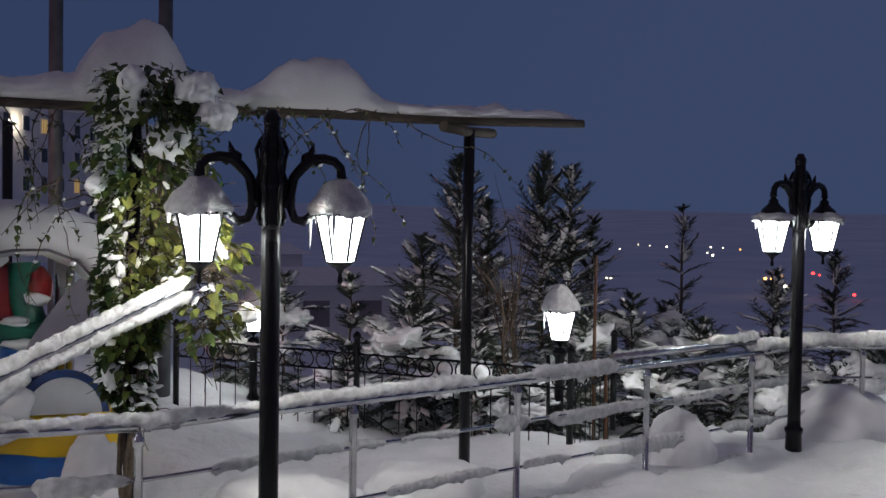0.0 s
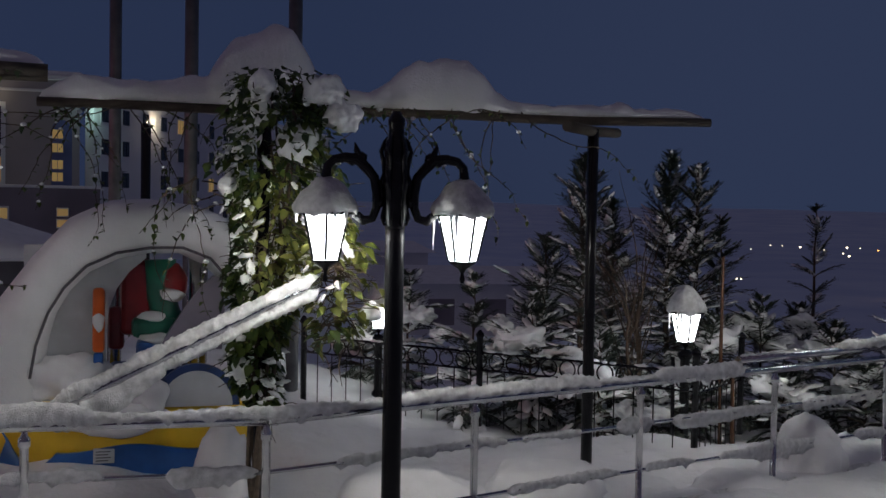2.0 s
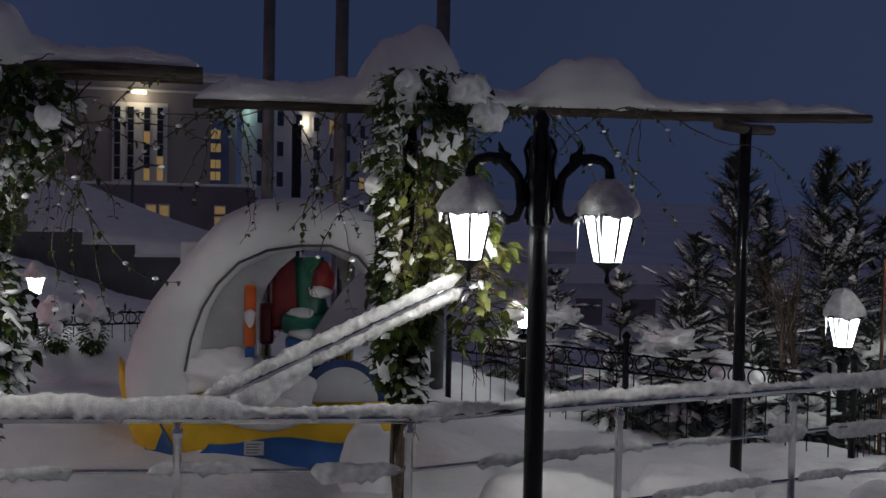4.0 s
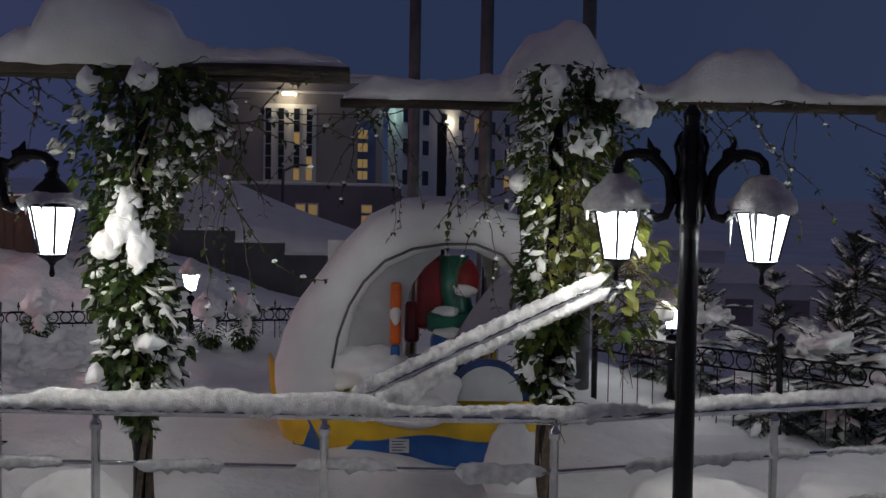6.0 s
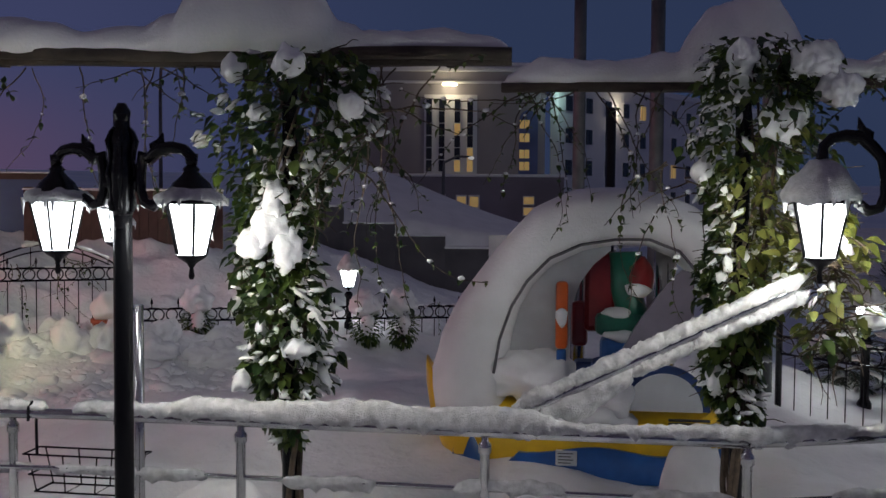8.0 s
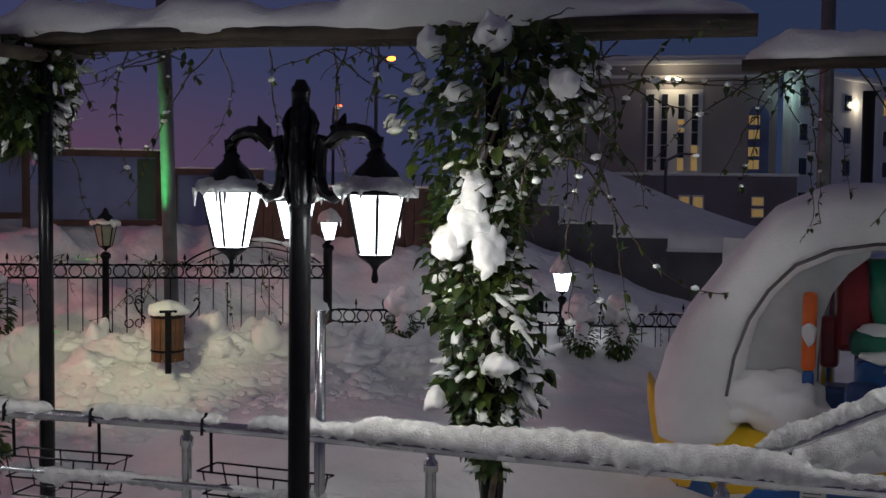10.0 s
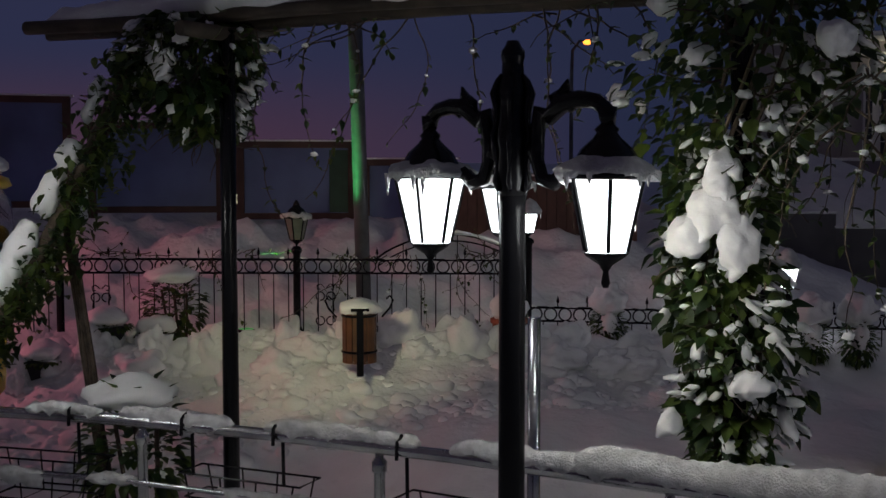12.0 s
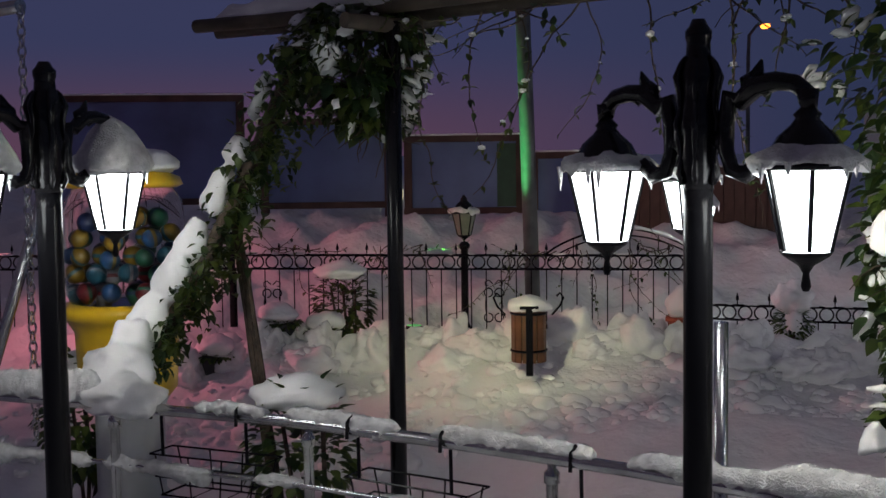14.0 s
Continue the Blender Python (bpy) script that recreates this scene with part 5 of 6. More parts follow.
# ---- the far building ----
def build_building():
    ob = empty("building", (-7.55, 32.12, 0), 17.6, "grey plastered apartment block with snowy ledges and a few lit windows", "building")
    top = 5.75
    part("wall", boxed(-6.5, 0.0, 0.0, 8.0, 2.0, top), PLASTER, ob, "grey plaster front")
    part("lower_wall", boxed(-7.5, 0.5, -0.6, 7.0, 0.3, 2.78), PLASTER_LOW, ob, "dark lower storey")
    part("parapet", boxed(-6.6, 0.1, -0.1, 8.1, top, top + 0.14, 0.03), WHITE, ob)
    part("cornice", boxed(-6.56, 0.06, -0.06, 8.0, top - 0.34, top - 0.26, 0.02), WHITE, ob)
    bm = boxed(-7.5, 0.55, -0.68, 0.0, 2.78, 2.86, 0.03)
    part("ledge_snow", bm, SNOW, ob)
    part("roof_snow", boxed(-6.55, 0.05, -0.05, 8.0, top + 0.14, top + 0.26, 0.05), SNOW, ob)

    def window(x0, x1, z0, z1, lit, y=0.0, rows=1, frame=0.045, glow=()):
        w = part("window", boxed(x0 - frame, x1 + frame, y - 0.05, y + 0.05, z0 - frame, z1 + frame, 0.01), WHITE, ob)
        for k in range(rows):
            a, b = lerp(z0, z1, k / rows), lerp(z0, z1, (k + 1) / rows)
            on = lit or k in glow
            part("pane", boxed(x0, x1, y - 0.062, y - 0.04, a + 0.012, b - 0.012), LITWIN if on else DARKWIN, w)
        return w

    # four tall stair windows
    part("surround", boxed(-3.42, -1.92, -0.03, 0.03, 2.86, 5.1), WHITE, ob)
    for x, glow in ((-3.28, ()), (-2.92, ()), (-2.48, (0, 3)), (-2.12, (0, 1))):
        window(x - 0.08, x + 0.08, 2.92, 4.98, False, -0.03, 6, 0.03, glow)
    # the arched recess with its rows of lights
    bm = bmesh.new()
    pts = [(-0.20, 2.86), (-0.74, 2.86), (-0.74, 4.35)] + [(-0.47 + 0.27 * math.cos(radians(a)), 4.35 + 0.33 * math.sin(radians(a))) for a in range(165, 0, -15)] + [(-0.20, 4.35)]
    f = [bm.verts.new((x, -0.012, z)) for x, z in pts]
    b = [bm.verts.new((x, 0.06, z)) for x, z in pts]
    bm.faces.new(f)
    bm.faces.new(b[::-1])
    for i in range(len(f)):
        bm.faces.new((f[i], f[(i + 1) % len(f)], b[(i + 1) % len(f)], b[i]))
    bmesh.ops.recalc_face_normals(bm, faces=bm.faces)
    part("arched_recess", bm, SHEET, ob, "arched blue-grey glazing")
    for z in (2.98, 3.32, 3.78, 4.16):
        part("pane", boxed(-0.72, -0.44, -0.03, 0.0, z, z + 0.24), LITWIN, ob)
        part("mullion", boxed(-0.59, -0.575, -0.045, -0.02, z, z + 0.24), PLASTER_LOW, ob)
    # lower storey windows
    for x, on in ((-3.3, False), (-2.95, False), (-2.35, True), (-2.0, True)):
        window(x - 0.12, x + 0.12, 1.93, 2.24, on, -0.62, 1, 0.04)
    window(-0.62, -0.34, 2.02, 2.24, True, -0.62, 1, 0.02)
    window(-0.62, -0.34, 1.72, 1.94, True, -0.62, 1, 0.02)
    # the wing that runs back, pale, with small windows
    wing = part("wing_wall", boxed(0.0, 0.25, 0.3, 22.0, 0.6, 5.55), WHITE, ob, "pale wing")
    wing.rotation_euler = (0, 0, radians(-34))
    roof = part("wing_roof", boxed(-0.3, 0.4, 0.3, 22.1, 5.55, 5.72, 0.04), SNOW, ob)
    roof.rotation_euler = (0, 0, radians(-34))
    for r in range(4):
        for c in range(9):
            y = 0.9 + c * 1.25
            lit = (r, c) in ((3, 4), (1, 6))
            w = part("window", boxed(-0.02, 0.27, y - 0.22, y + 0.22, 1.9 + r * 0.92, 2.42 + r * 0.92), WHITE, ob)
            w.rotation_euler = (0, 0, radians(-34))
            for dy in (-0.10, 0.10):
                p = part("pane", boxed(-0.05, 0.30, y + dy - 0.08, y + dy + 0.08, 1.94 + r * 0.92, 2.38 + r * 0.92), LITWIN if lit else DARKWIN, w)
    for x, z in ((-2.7, 5.34),):
        part("wall_lamp", boxed(x - 0.2, x + 0.2, -0.22, -0.12, z, z + 0.06), glow_material("warm_lamp", (1.0, 0.86, 0.55), 8), ob, "warm lamp under the cornice")
    return ob


bl = build_building()
point_lamp("building_lamp", bl.matrix_basis @ Vector((-2.7, -0.45, 5.2)), 10, (1.0, 0.85, 0.55), 0.1)
point_lamp("building_lamp", bl.matrix_basis @ Vector((0.45, -0.25, 5.0)), 9, (0.6, 1.0, 0.85), 0.1)
point_lamp("building_lamp", bl.matrix_basis @ Vector((2.6, 3.0, 4.9)), 9, (1.0, 0.85, 0.6), 0.1)


# ---- the slope behind the fence ----
def along_wall(a, b, z0, z1, thick, mat, name, label, cap=0.06, parts=None):
    """An upright wall from a to b; parts adds its pieces."""
    a, b = Vector((a[0], a[1], 0)), Vector((b[0], b[1], 0))
    ln = (b - a).length
    ob = empty(name, a, math.degrees(math.atan2(b.y - a.y, b.x - a.x)), label, "wall", kind="structure")
    part("wall", boxed(0, ln, 0, thick, z0, z1), mat, ob)
    if cap:
        part("wall_snow", boxed(-0.02, ln + 0.02, -0.04, thick + 0.05, z1, z1 + cap, 0.03), SNOW, ob)
    return ob, ln


def sheet_panel(a, b, z0, z1, label, door=None):
    ob, ln = along_wall(a, b, z0, z1, 0.10, SHEET, "sheet_panel", label, 0.0)
    for x0, x1, q0, q1 in ((-0.06, ln + 0.06, z1 - 0.02, z1 + 0.07), (-0.06, ln + 0.06, z0 - 0.05, z0 + 0.04)):
        part("frame", boxed(x0, x1, -0.06, 0.14, q0, q1, 0.01), PLANK, ob)
    for x in (-0.05, ln - 0.05):
        part("frame", boxed(x, x + 0.11, -0.05, 0.13, z0 - 0.3, z1 - 0.02, 0.01), PLANK, ob)
    part("top_snow", boxed(-0.1, ln + 0.1, -0.06, 0.16, z1 + 0.07, z1 + 0.095, 0.01), SNOW, ob)
    if door:
        part("door", boxed(ln * door[0], ln * door[1], -0.03, 0.0, z0 + 0.05, z1 - 0.05), material("dark_green_board", (0.02, 0.06, 0.035), 0.6), ob, "dark green board")


sheet_panel((-14.75, 11.50), (-13.62, 12.82), 1.92, 3.06, "blue sheet-metal panel in a brown frame on the slope")
sheet_panel((-13.42, 13.02), (-12.28, 14.10), 1.82, 2.80, "blue sheet-metal panel with a green board", (0.80, 1.0))
sheet_panel((-16.4, 9.2), (-14.95, 11.25), 2.0, 3.40, "blue sheet-metal panel in a brown frame on the slope")
sheet_panel((-12.15, 14.25), (-11.15, 15.0), 1.65, 2.55, "blue sheet-metal panel beside the plank wall")


def plank_wall(a, b, z0, z1):
    ob, ln = along_wall(a, b, z0, z1 - 0.05, 0.08, PLANK, "plank_wall", "brown plank wall on the snowy slope", 0.04)
    bm0 = boxed(0, 0.125, -0.03, 0.0, z0, z1, 0.004)
    first = part("plank", bm0, PLANK, ob)
    for i in range(1, int(ln / 0.135)):
        c = first.copy()
        scene.collection.objects.link(c)
        c.location = (i * 0.135, 0, -0.02 * (i * 37 % 5))


plank_wall((-11.05, 14.35), (-8.6, 15.75), 1.1, 2.42)
for i, (a, b, z0, z1) in enumerate((((-9.3, 18.9), (-8.2, 19.35), 0.6, 2.10), ((-8.2, 19.35), (-7.35, 19.7), 0.5, 1.80), ((-7.35, 19.7), (-6.5, 20.0), 0.4, 1.58), ((-6.5, 20.0), (-3.6, 21.0), 0.2, 1.36))):
    along_wall(a, b, z0, z1, 0.3, CONCRETE, "retaining_wall", "dark stepped concrete retaining wall", 0.05)


def snow_slope():
    """The smooth snow roof and bank above the stepped wall."""
    bm = bmesh.new()
    n, m = 24, 8
    grid = []
    for i in range(n + 1):
        u = i / n
        a = Vector((lerp(-9.6, -3.6, u), lerp(18.95, 21.2, u), lerp(2.0, 1.30, u)))
        b = Vector((lerp(-11.5, -4.5, u), lerp(22.5, 24.5, u), lerp(3.4, 1.42, ss(0, 1, u))))
        grid.append([bm.verts.new(lerp(a, b, j / m) + Vector((0, 0, 0.12 * math.sin(math.pi * j / m) + 0.05 * noise.noise(Vector((u * 5, j * 0.4, 2)))))) for j in range(m + 1)])
    for i in range(n):
        for j in range(m):
            bm.faces.new((grid[i][j], grid[i + 1][j], grid[i + 1][j + 1], grid[i][j + 1])).smooth = True
    r = bmesh.ops.extrude_face_region(bm, geom=list(bm.faces))
    for v in r["geom"]:
        if isinstance(v, bmesh.types.BMVert):
            v.co.z -= 0.6
    bmesh.ops.recalc_face_normals(bm, faces=bm.faces)
    tagged(part("snow_bank", bm, SNOW), "smooth snow bank above the stepped concrete wall", "snow bank", kind="structure")


snow_slope()


def street_lamp(place, h, reach, colour, watts, label, size=0.07, aim=(0.2, -0.3, -1.0), cone=140):
    ob = empty("street_lamp", place, 0, label, "street lamp")
    part("pole", tube(bmesh.new(), [(0, 0, -1), (0, 0, h * 0.8), (0.02, 0, h * 0.95), (reach * 0.5, 0, h + 0.02), (reach, 0, h)], [0.05, 0.04, 0.035, 0.03, 0.025], 8), GALV, ob)
    bm = bmesh.new()
    blob(bm, (reach, 0, h - 0.02), (size * 1.6, size, size * 0.8), 1, 0.05, 2)
    part("lamp_head", bm, glow_material("sodium_lamp", colour, 6), ob)
    if watts:
        d = bpy.data.lights.new("street_light", "SPOT")
        d.energy, d.color, d.spot_size, d.spot_blend, d.shadow_soft_size = watts, colour, radians(cone), 1.0, 0.1
        eye = Vector(place) + Vector((reach + 0.25, -0.3, h - 0.25))
        b = new("street_light", d)
        b.matrix_basis = look(eye, eye + Vector(aim))


street_lamp((-14.45, 23.3, height(-14.45, 23.3)), 5.28 - height(-14.45, 23.3), 0.4, (1.0, 0.27, 0.03), 5, "street lamp with a warm orange glow on the slope")
street_lamp((-16.6, 5.8, height(-16.6, 5.8)), 2.7, 0.4, (1.0, 0.27, 0.34), 850, "street lamp with a pinkish glow beside the slope", 0.1, (7.1, 6.6, -2.9), 72)
street_lamp((-19.6, 29.0, 3.0), 1.75, 0.2, (1.0, 0.12, 0.04), 0, "small red lamp far up the slope", 0.06)
street_lamp((-8.74, 26.6, 0.6), 2.6, 0.7, (0.05, 0.05, 0.05), 0, "unlit thin street lamp before the building", 0.05)


# ---- planters, bin and small things along the path ----
def litter_bin(place, turn):
    ob = empty("litter_bin", place, turn, "round wooden-slat litter bin with a cap of snow", "litter bin")
    h, r = 0.44, 0.15
    part("liner", turned(bmesh.new(), [(r * 0.78, 0.02), (r * 0.9, h * 0.98)], 16), DARKPOT, ob)
    first = None
    for k in range(14):
        a = k * 360 / 14
        if first is None:
            bm = bmesh.new()
            box(bm, r * 0.88, r * 1.0, -0.027, 0.027, 0.0, h, 0.004)
            first = part("slat", bm, BINWOOD, ob)
        else:
            c = first.copy()
            scene.collection.objects.link(c)
            c.rotation_euler = (0, 0, radians(a))
    for z in (0.10, 0.42):
        part("hoop", tube(bmesh.new(), arc((0, 0, z), r * 1.01, 0, 360, 28, "xy"), 0.012, 6, False), IRON, ob)
    part("stand", boxed(-0.03, 0.03, -r * 1.22, -r * 1.08, -0.1, h + 0.04, 0.006), IRON, ob)
    part("stand_top", boxed(-0.08, 0.08, -r * 1.25, -r * 1.0, h + 0.03, h + 0.055, 0.006), IRON, ob)
    for s in (-1, 1):
        part("scroll", tube(bmesh.new(), [(s * 0.2, 0, 0.40), (s * 0.27, 0, 0.48), (s * 0.30, 0, 0.55), (s * 0.27, 0, 0.59), (s * 0.24, 0, 0.56)], 0.010, 6), IRON, ob)
    bm = bmesh.new()
    blob(bm, (0, 0, h + 0.02), (0.18, 0.17, 0.11), 4, 0.3, 3, 0.6)
    part("snow_cap", bm, SNOW, ob)


litter_bin((-7.97, 9.65, 0.72), 45)


def flower_pot(place, r, h, mat, seed, label, plant=True, cap=0.7):
    ob = empty("planter", place, 0, label, "planter", "planters")
    part("pot", turned(bmesh.new(), [(r * 0.72, -0.15), (r * 0.75, 0.0), (r * 0.95, h * 0.85), (r * 1.06, h * 0.86), (r * 1.06, h), (r * 0.9, h)], 18), mat, ob)
    bm = bmesh.new()
    blob(bm, (0, 0, h + r * cap * 0.5), (r * 1.05, r, r * cap), seed, 0.3, 3, 0.4)
    part("snow_cap", bm, SNOW, ob)
    if plant:
        rnd = random.Random(seed)
        rows = []
        for i in range(160):
            q = random_way(rnd)
            p = Vector((q.x * r * 1.1, q.y * r * 1.1, h + 0.1 * q.z * h))
            rows.append((p, q + Vector((0, 0, -0.3)), Vector((0, 0, 1)), 0.07, 0.045))
        leaf_mesh("leaves", rows, LEAF, ob)
    return ob


flower_pot((-7.45, 11.2, 0.72), 0.17, 0.28, POT, 1, "terracotta flower pot filled with snow", False, 1.2)
for i, (x, y) in enumerate(((-11.0, 8.4), (-10.6, 8.85), (-10.35, 9.25))):
    flower_pot((x, y, height(x, y) - 0.05), 0.19, 0.22, DARKPOT, 3 + i, "dark planter with leaves under snow")


def capped_bush(place, r, h, seed):
    """A small evergreen bush under a tall cap of snow."""
    ob = empty("capped_bush", place, 0, "small evergreen bush hooded by a tall cap of snow", "shrub", "hooded bushes")
    rnd = random.Random(seed)
    rows = []
    for i in range(420):
        q = random_way(rnd)
        p = Vector((q.x * r * rnd.uniform(0.4, 0.95), q.y * r * rnd.uniform(0.4, 0.95), h * (0.36 + 0.34 * q.z)))
        rows.append((p, q + Vector((0, 0, -0.4)), Vector((0, 0, 1)), rnd.uniform(0.04, 0.08), 0.035))
    leaf_mesh("leaves", rows, LEAF, ob)
    part("stem", tube(bmesh.new(), [(0, 0, -0.15), (0.02, 0, h * 0.5)], 0.02, 6), BARK, ob)
    bm = bmesh.new()
    blob(bm, (0, 0, h * 0.80), (r * 0.92, r * 0.85, h * 0.28), seed, 0.35, 4, 0.2)
    blob(bm, (r * 0.3, -r * 0.5, h * 0.45), (r * 0.4, r * 0.3, h * 0.2), seed + 3, 0.5, 2)
    part("snow_cap", bm, SNOW, ob)


for i, (x, y, r, h) in enumerate(((-7.0, 12.3, 0.20, 0.62), (-5.13, 12.92, 0.20, 0.62), (-4.77, 13.16, 0.19, 0.66))):
    capped_bush((x, y, height(x, y) - 0.05), r, h, i * 5 + 2)
def snow_chunks():
    """Broken crusts and clods thrown up by the shovels."""
    rnd = random.Random(31)
    bm = bmesh.new()
    for i in range(900):
        t = rnd.random()
        s = rnd.uniform(11.6, 12.2 + 1.4 * rnd.random())
        u = rnd.uniform(-5.5, 3.5)
        x, y = 0.737 * u - 0.676 * s, 0.676 * u + 0.737 * s
        k = rnd.uniform(0.018, 0.066) * (2.0 if rnd.random() < 0.12 else 1)
        blob(bm, (x, y, height(x, y) - k * 0.05), (k * rnd.uniform(0.9, 1.5), k, k * rnd.uniform(0.6, 0.9)), i * 0.73, 0.5, 2, 0.3, 1.6)
    tagged(part("snow_chunk", bm, SNOW), "broken clods of shovelled snow along the path", "snow", kind="stuff")


snow_chunks()
for i in range(38):
    rnd = random.Random(70 + i)
    t = i / 37
    x, y = lerp(-11.2, -6.2, t) + rnd.uniform(-0.2, 0.2), lerp(8.4, 12.2, t) + rnd.uniform(-0.5, 0.2)
    snow_lump((x, y, height(x, y) + 0.02), (rnd.uniform(0.12, 0.30), rnd.uniform(0.14, 0.28), rnd.uniform(0.12, 0.30)), 30 + i * 1.7, "shovelled heap of snow before the fence", 0.5)
tendrils((-11.3, 9.15, 1.55), (-9.9, 10.45, 1.6), 16, 21, -0.04, "bare rose canes with dead leaves on the fence", 1)
tendrils((-9.6, 10.75, 1.5), (-8.1, 12.1, 1.55), 22, 22, -0.03, "bare rose canes with snow on the fence", 1)
tendrils((-4.9, 13.8, 1.0), (-3.6, 14.5, 1.05), 9, 23, -0.05, "bare rose canes with snow on the low fence", 1)


def trellis_arch():
    """A low wire arch over the fence with snow along its top."""
    a, b = Vector((-9.15, 11.17, 1.50)), Vector((-8.02, 12.20, 1.50))
    ob = empty("trellis_arch", a, 0, "low wire arch on the fence with snow along its top", "trellis")
    pts = [(b - a) * (i / 16) + Vector((0, 0, 0.26 * math.sin(math.pi * i / 16) ** 0.8)) for i in range(17)]
    part("hoop", tube(bmesh.new(), pts, 0.012, 6), IRON, ob)
    part("hoop", tube(bmesh.new(), [p + Vector((0.02, 0.02, -0.07)) for p in pts], 0.009, 6), IRON, ob)
    for i in (3, 6, 9, 12, 15):
        part("tie", tube(bmesh.new(), [pts[i], (pts[i].x, pts[i].y, -0.05)], 0.006, 5), IRON, ob)
    bm = bmesh.new()
    tube(bm, [pts[i] + Vector((0, 0, 0.02)) for i in range(5, 16)], [0.03 + 0.012 * math.sin(i * 1.9) for i in range(11)], 10, flat=0.7)
    part("hoop_snow", bm, SNOW, ob)


trellis_arch()


def fence_scroll(share):
    """A wrought pair of S-scrolls set among the bars of the tall fence."""
    a, b = Vector((-11.9, 8.68, 0)), Vector((-7.98, 12.24, 0))
    p = lerp(a, b, share)
    ob = empty("fence_scroll", (p.x, p.y, 0.98), math.degrees(math.atan2(b.y - a.y, b.x - a.x)), "pair of black wrought-iron scrolls set among fence bars", "fence scroll", "fence scrolls")
    for sgn in (-1, 1):
        up = [(sgn * (0.055 + 0.045 * math.cos(radians(q))), 0, 0.13 + 0.045 * math.sin(radians(q))) for q in range(-60, 300, 30)]
        low = [(sgn * (0.055 + 0.045 * math.cos(radians(q))), 0, -0.13 + 0.045 * math.sin(radians(q))) for q in range(60, -300, -30)]
        part("scroll", tube(bmesh.new(), low[::-1] + [(sgn * 0.085, 0, -0.02), (sgn * 0.085, 0, 0.03)] + up, 0.0075, 6), IRON, ob)
        part("curl", tube(bmesh.new(), [(sgn * 0.01, 0, 0.22), (sgn * 0.05, 0, 0.26), (sgn * 0.09, 0, 0.24), (sgn * 0.085, 0, 0.20), (sgn * 0.055, 0, 0.205)], 0.0065, 6), IRON, ob)


for share in (0.16, 0.60):
    fence_scroll(share)


# green floodlight at the foot of the utility pole
def floodlight():
    ob = empty("floodlight", (-10.5, 10.55, height(-10.5, 10.55) - 0.04), 0, "small green floodlight in the snow", "floodlight")
    part("housing", boxed(-0.08, 0.08, -0.06, 0.06, 0, 0.12, 0.01), IRON, ob)
    part("lens", boxed(-0.06, 0.06, -0.05, 0.05, 0.122, 0.13), glow_material("green_lens", (0.2, 1.0, 0.3), 0.3), ob)
    d = bpy.data.lights.new("green_beam", "SPOT")
    d.energy, d.color, d.spot_size, d.spot_blend, d.shadow_soft_size = 1900, (0.13, 1.0, 0.25), radians(40), 1.0, 0.04
    b = new("green_beam", d)
    b.matrix_basis = look((-10.5, 10.55, height(-10.5, 10.55) + 0.22), (-9.97, 11.76, 3.45))


floodlight()


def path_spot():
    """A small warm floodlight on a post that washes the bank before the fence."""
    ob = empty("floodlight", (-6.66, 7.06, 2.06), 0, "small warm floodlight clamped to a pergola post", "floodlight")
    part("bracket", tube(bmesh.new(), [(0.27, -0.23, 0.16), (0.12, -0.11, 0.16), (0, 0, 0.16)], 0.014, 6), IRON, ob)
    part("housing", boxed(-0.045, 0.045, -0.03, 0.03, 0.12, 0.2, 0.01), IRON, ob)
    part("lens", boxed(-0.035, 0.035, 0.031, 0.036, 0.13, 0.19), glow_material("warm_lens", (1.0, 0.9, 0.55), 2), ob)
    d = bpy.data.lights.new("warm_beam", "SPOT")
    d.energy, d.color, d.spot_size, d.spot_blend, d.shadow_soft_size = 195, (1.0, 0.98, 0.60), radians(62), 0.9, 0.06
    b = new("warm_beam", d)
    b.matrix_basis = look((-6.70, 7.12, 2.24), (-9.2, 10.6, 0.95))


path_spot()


# ---- by the railing ----
def wire_rack(k, seed):
    """A black wire flower-box holder hung on the railing."""
    p = rail_at(k)
    d = (rail_at(k + 0.05) - rail_at(k - 0.05)).normalized()
    ob = empty("wire_rack", (p.x, p.y, 0.62), math.degrees(math.atan2(d.y, d.x)), "empty black wire flower-box holder hung on the railing", "wire rack", "wire racks")
    w, dep, h = 0.36, 0.20, 0.22
    for z, g in ((0.0, 0.8), (0.10, 0.9), (h, 1.0)):
        pts = [(-w * g, 0.05, z), (w * g, 0.05, z), (w * g, 0.05 + dep, z), (-w * g, 0.05 + dep, z), (-w * g, 0.05, z)]
        part("wire", tube(bmesh.new(), pts, 0.006, 5), IRON, ob)
    for s in (-0.9, -0.3, 0.3, 0.9):
        part("wire", tube(bmesh.new(), [(w * s, 0.05, h), (w * s * 0.85, 0.05, 0), (w * s * 0.85, 0.05 + dep, 0), (w * s, 0.05 + dep, h)], 0.005, 5), IRON, ob)
    for s in (-0.75, 0.75):
        part("hook", tube(bmesh.new(), [(w * s, 0.05, h), (w * s, 0.045, 0.44), (w * s, 0.03, 0.525), (w * s, 0.0, 0.545), (w * s, -0.04, 0.52), (w * s, -0.045, 0.44)], 0.010, 6), IRON, ob)


for k in (-4.55, -3.6, -2.72):
    wire_rack(k, 1)


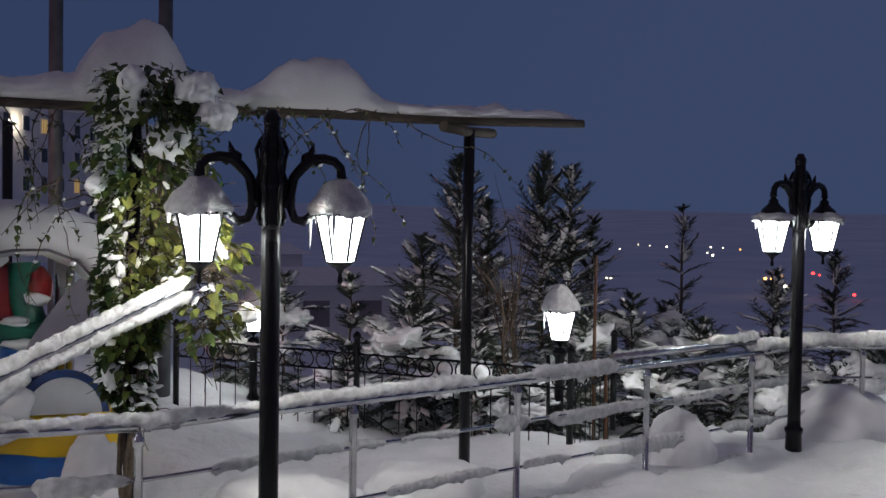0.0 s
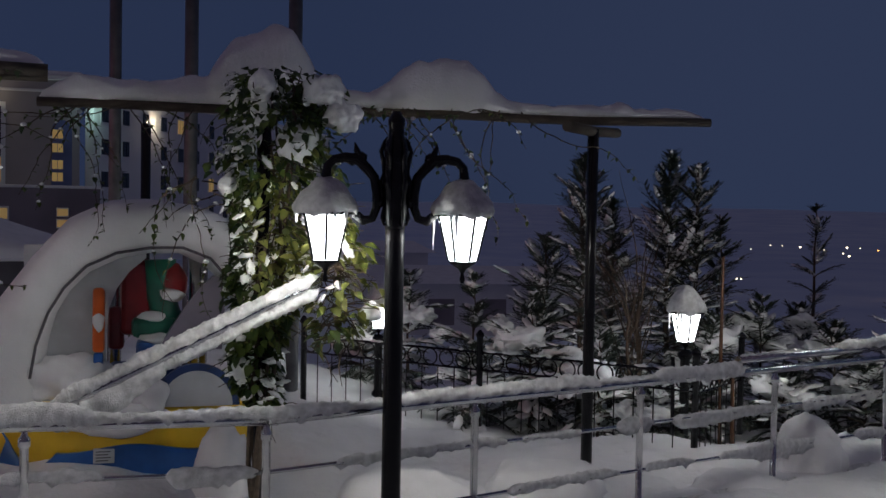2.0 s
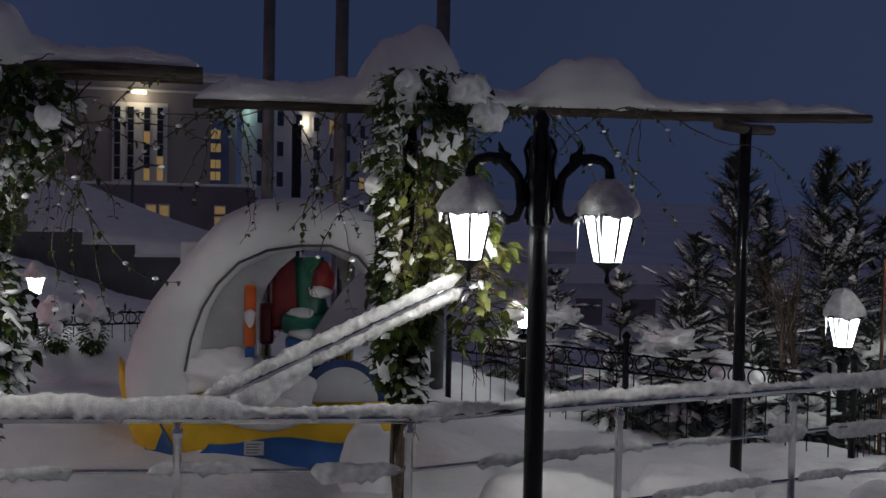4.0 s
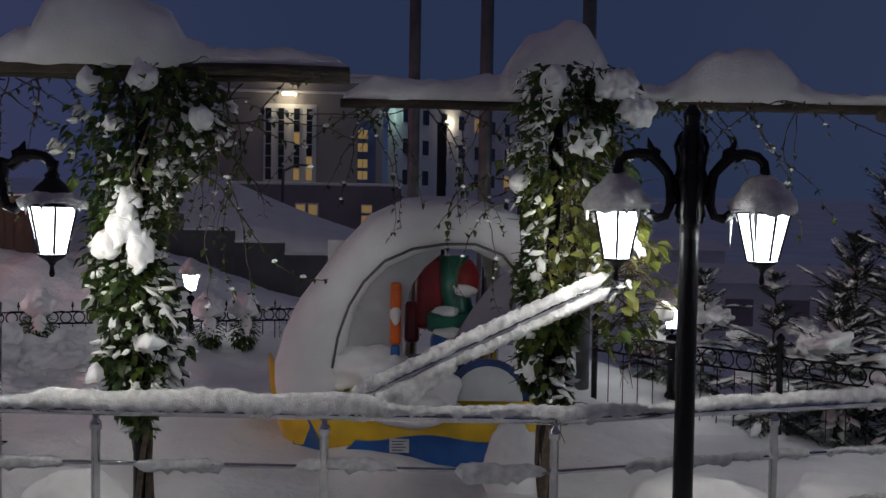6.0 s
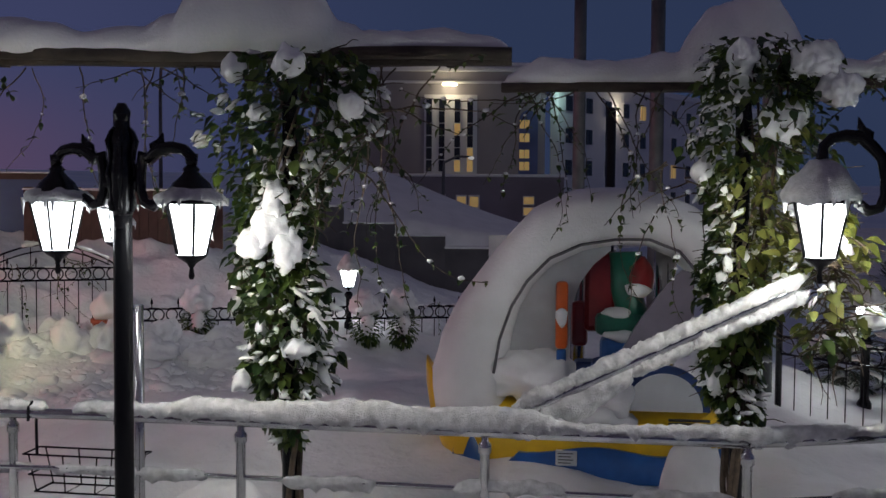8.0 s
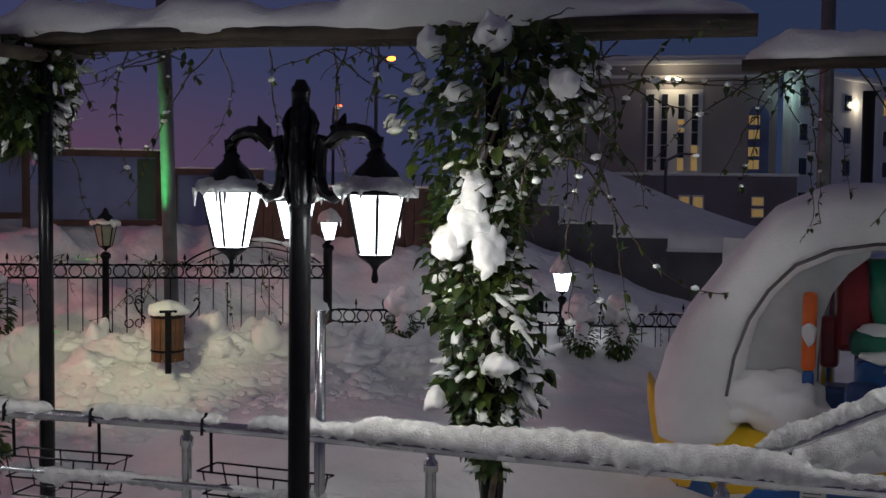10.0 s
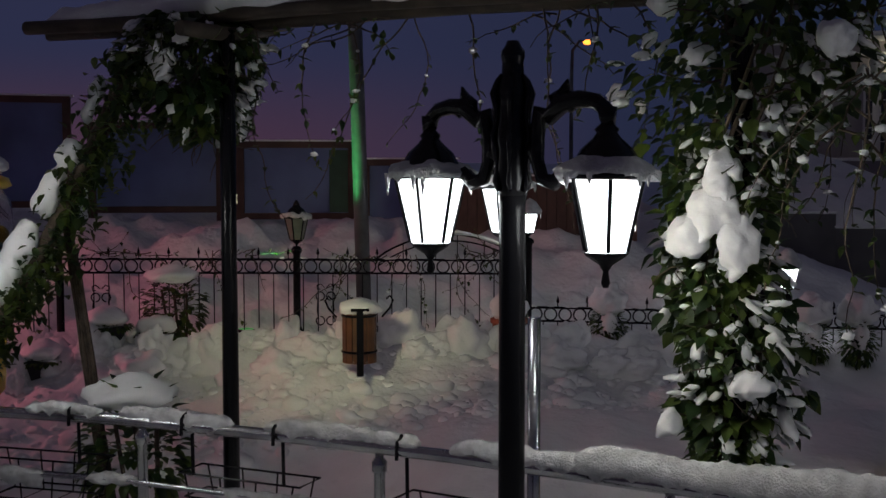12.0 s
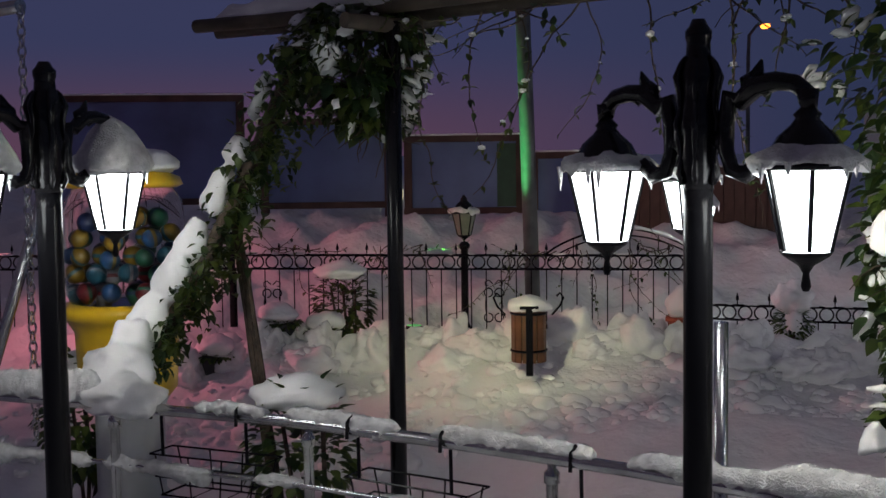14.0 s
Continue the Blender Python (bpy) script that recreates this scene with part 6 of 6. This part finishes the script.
def rail_plant(place, seed):
    ob = empty("leafy_shrub", place, 0, "leafy green shrub with a cap of snow behind the railing", "shrub")
    rnd = random.Random(seed)
    rows = []
    for i in range(420):
        q = random_way(rnd)
        p = Vector((q.x * 0.30, q.y * 0.28, 0.75 + q.z * 0.36)) * rnd.uniform(0.75, 1.05)
        rows.append((p, q + Vector((0, 0, -0.4)), Vector((0, 0, 1)), rnd.uniform(0.06, 0.12), 0.06))
    leaf_mesh("leaves", rows, LEAF, ob)
    for i in range(3):
        part("stem", tube(bmesh.new(), [(0, 0, -0.1), (0.1 * (i - 1), 0.04 * i, 0.5), (0.2 * (i - 1), 0, 0.9)], 0.014, 6), BARK, ob)
    bm = bmesh.new()
    blob(bm, (0, -0.03, 1.05), (0.26, 0.24, 0.12), 3, 0.4, 3, 0.5)
    part("snow_cap", bm, SNOW, ob)


rail_plant((-6.55, 6.25, 0.05), 4)
rail_plant((-8.6, 5.9, 0.0), 9)
rail_plant((-10.45, 9.55, 0.30), 12)


def capsule_machine():
    ob = empty("capsule_machine", (-8.12, 6.0, 0.1), 0, "toy capsule machine, yellow base and clear globe of coloured balls", "vending machine")
    part("foot", turned(bmesh.new(), [(0.30, 0.0), (0.30, 0.1), (0.22, 0.2), (0.22, 0.75), (0.28, 0.85)], 28), PALE, ob)
    part("base", turned(bmesh.new(), [(0.26, 0.82), (0.31, 0.88), (0.32, 1.05), (0.33, 1.26), (0.38, 1.34), (0.44, 1.38), (0.44, 1.43), (0.36, 1.45)], 32), YELLOW, ob, "yellow plastic base")
    globe = part("globe", turned(bmesh.new(), [(0.34, 1.44), (0.37, 1.5), (0.385, 1.7), (0.385, 1.95), (0.37, 2.1), (0.30, 2.2)], 40), ACRYLIC, ob, "clear plastic globe")
    globe.visible_shadow = False
    part("lid", turned(bmesh.new(), [(0.34, 2.18), (0.38, 2.2), (0.36, 2.25), (0.2, 2.31), (0.05, 2.33)], 28), YELLOW, ob)
    bm = bmesh.new()
    blob(bm, (0, 0, 2.31), (0.37, 0.37, 0.13), 5, 0.25, 3, 0.6)
    part("snow_cap", bm, SNOW, ob)
    mats = [material("capsule_" + nm, c, 0.35) for nm, c in (("blue", (0.012, 0.05, 0.13)), ("red", (0.10, 0.010, 0.013)), ("yellow", (0.15, 0.09, 0.008)), ("green", (0.010, 0.06, 0.034)), ("teal", (0.01, 0.06, 0.09)), ("navy", (0.008, 0.015, 0.05)), ("grey", (0.15, 0.15, 0.17)))]
    rnd = random.Random(3)
    meshes = []
    for m in mats:
        bm = bmesh.new()
        bmesh.ops.create_uvsphere(bm, u_segments=14, v_segments=9, radius=0.062)
        smooth(bm)
        me = bpy.data.meshes.new("ball")
        bm.to_mesh(me)
        bm.free()
        me.materials.append(m)
        me.materials.append(mats[(mats.index(m) + 2) % 7])
        for pl in me.polygons:
            if abs(pl.center.z) < 0.02:
                pl.material_index = 1
        meshes.append(me)
    for lay in range(5):
        n = (8, 8, 8, 7, 4)[lay]
        for k in range(n):
            a = 6.283 * k / n + lay * 0.37
            r = 0.28 - (0.0 if k % 3 else 0.03) - (0.06 if lay == 4 else 0)
            b = new("ball", rnd.choice(meshes))
            b.parent = ob
            b.location = (r * math.cos(a), r * math.sin(a), 1.52 + lay * 0.115 + rnd.uniform(-0.02, 0.02))
            b.rotation_euler = (rnd.uniform(0, 3), rnd.uniform(0, 3), 0)
        for k in range(3):
            b = new("ball", rnd.choice(meshes))
            b.parent = ob
            b.location = (0.12 * math.cos(k * 2.1 + lay), 0.12 * math.sin(k * 2.1 + lay), 1.52 + lay * 0.115)


capsule_machine()


def swing():
    ob = empty("swing_frame", (-8.0, 5.25, 0), 0, "steel swing frame with an icy hanging chain", "swing")
    part("leg", tube(bmesh.new(), [(-0.55, -0.35, 0.0), (-0.08, -0.08, 1.4), (0.15, 0.12, 2.3)], 0.035, 10), STEEL, ob)
    part("top_bar", tube(bmesh.new(), [(-1.6, -0.3, 3.35), (0.1, 0.03, 3.35)], 0.04, 10), STEEL, ob)
    first = None
    for i in range(44):
        bm = tube(bmesh.new(), arc((0, 0, 0), 0.022, 0, 360, 12, "xz", 1.7), 0.007, 5, False) if first is None else None
        if bm:
            first = part("link", bm, STEEL, ob)
            c = first
        else:
            c = first.copy()
            scene.collection.objects.link(c)
        c.location = (0.1, 0.03, 3.32 - i * 0.058)
        c.rotation_euler = (0, 0, radians(40 + 90 * (i % 2)))


swing()


# ---- the valley: roofs and lights of the town ----
def far_house(place, turn, w, d, h, label):
    ob = empty("far_house", place, turn, label, "house", "houses in the valley")
    part("wall", boxed(-w / 2, w / 2, -d / 2, d / 2, -1.5, h), WHITE, ob)
    bm = bmesh.new()
    v = [bm.verts.new(p) for p in ((-w / 2 - 0.4, -d / 2 - 0.4, h), (w / 2 + 0.4, -d / 2 - 0.4, h), (w / 2 + 0.4, d / 2 + 0.4, h), (-w / 2 - 0.4, d / 2 + 0.4, h), (-w / 2, 0, h + 0.5), (w / 2, 0, h + 0.5))]
    for f in ((0, 1, 5, 4), (2, 3, 4, 5), (0, 4, 3), (1, 2, 5), (3, 2, 1, 0)):
        bm.faces.new([v[i] for i in f])
    part("roof", bm, SNOW, ob, "snow-covered roof")
    for i in range(int(w / 2)):
        part("window", boxed(-w / 2 + 0.7 + i * 2, -w / 2 + 1.7 + i * 2, -d / 2 - 0.03, -d / 2 + 0.02, h - 1.6, h - 0.6), PLASTER_LOW, ob)


far_house((3.0, 46, -2.6), 4, 14, 7, 2.2, "long low house with a snowy roof in the valley")
far_house((9.5, 60, -4.2), -6, 12, 7, 2.5, "low house with a snowy roof in the valley")
far_house((-1.0, 62, -2.5), 10, 9, 7, 2.6, "low house with a snowy roof in the valley")


def town_lights():
    rnd = random.Random(12)
    kinds = [glow_material("town_white", (1.0, 0.85, 0.6), 5), glow_material("town_orange", (1.0, 0.42, 0.1), 6), glow_material("town_red", (1.0, 0.03, 0.03), 5)]
    spots = [(1150, 434, 0, 0.28), (1180, 436, 0, 0.5), (1258, 436, 0, 0.5), (1262, 450, 0, 0.6), (1252, 446, 0, 0.35), (1280, 437, 0, 0.3), (1097, 440, 0, 0.28), (1075, 491, 0, 0.5), (1082, 491, 0, 0.5), (1009, 502, 0, 0.45), (1356, 489, 1, 0.8), (1366, 489, 1, 0.6), (1385, 484, 1, 0.4), (1391, 502, 0, 0.8), (1398, 501, 0, 0.7), (1428, 535, 1, 0.6), (1440, 479, 2, 0.8), (1452, 482, 2, 0.5), (1514, 514, 2, 0.8), (1500, 528, 2, 0.5), (1556, 548, 2, 0.7), (1130, 433, 0, 0.25), (1220, 440, 0, 0.25), (1310, 440, 1, 0.3)]
    for px, py, kind, s in spots:
        az = radians(10.98) + math.atan((px - 784) / 2000.0)
        r = 240.0
        z = 2.4 - r * ((py - 441) / 2000.0 + 0.0327 - (px - 784) / 2000.0 * 0.0157)
        bm = bmesh.new()
        blob(bm, (0, 0, 0), (s * 0.46, s * 0.46, s * 0.38), 1, 0.0, 1)
        ob = part("town_light", bm, kinds[kind])
        ob.location = (r * math.sin(az), r * math.cos(az), z)
        tagged(ob, ("pale", "orange", "red")[kind] + " light of the distant town in the valley", "town light", "town lights")


town_lights()
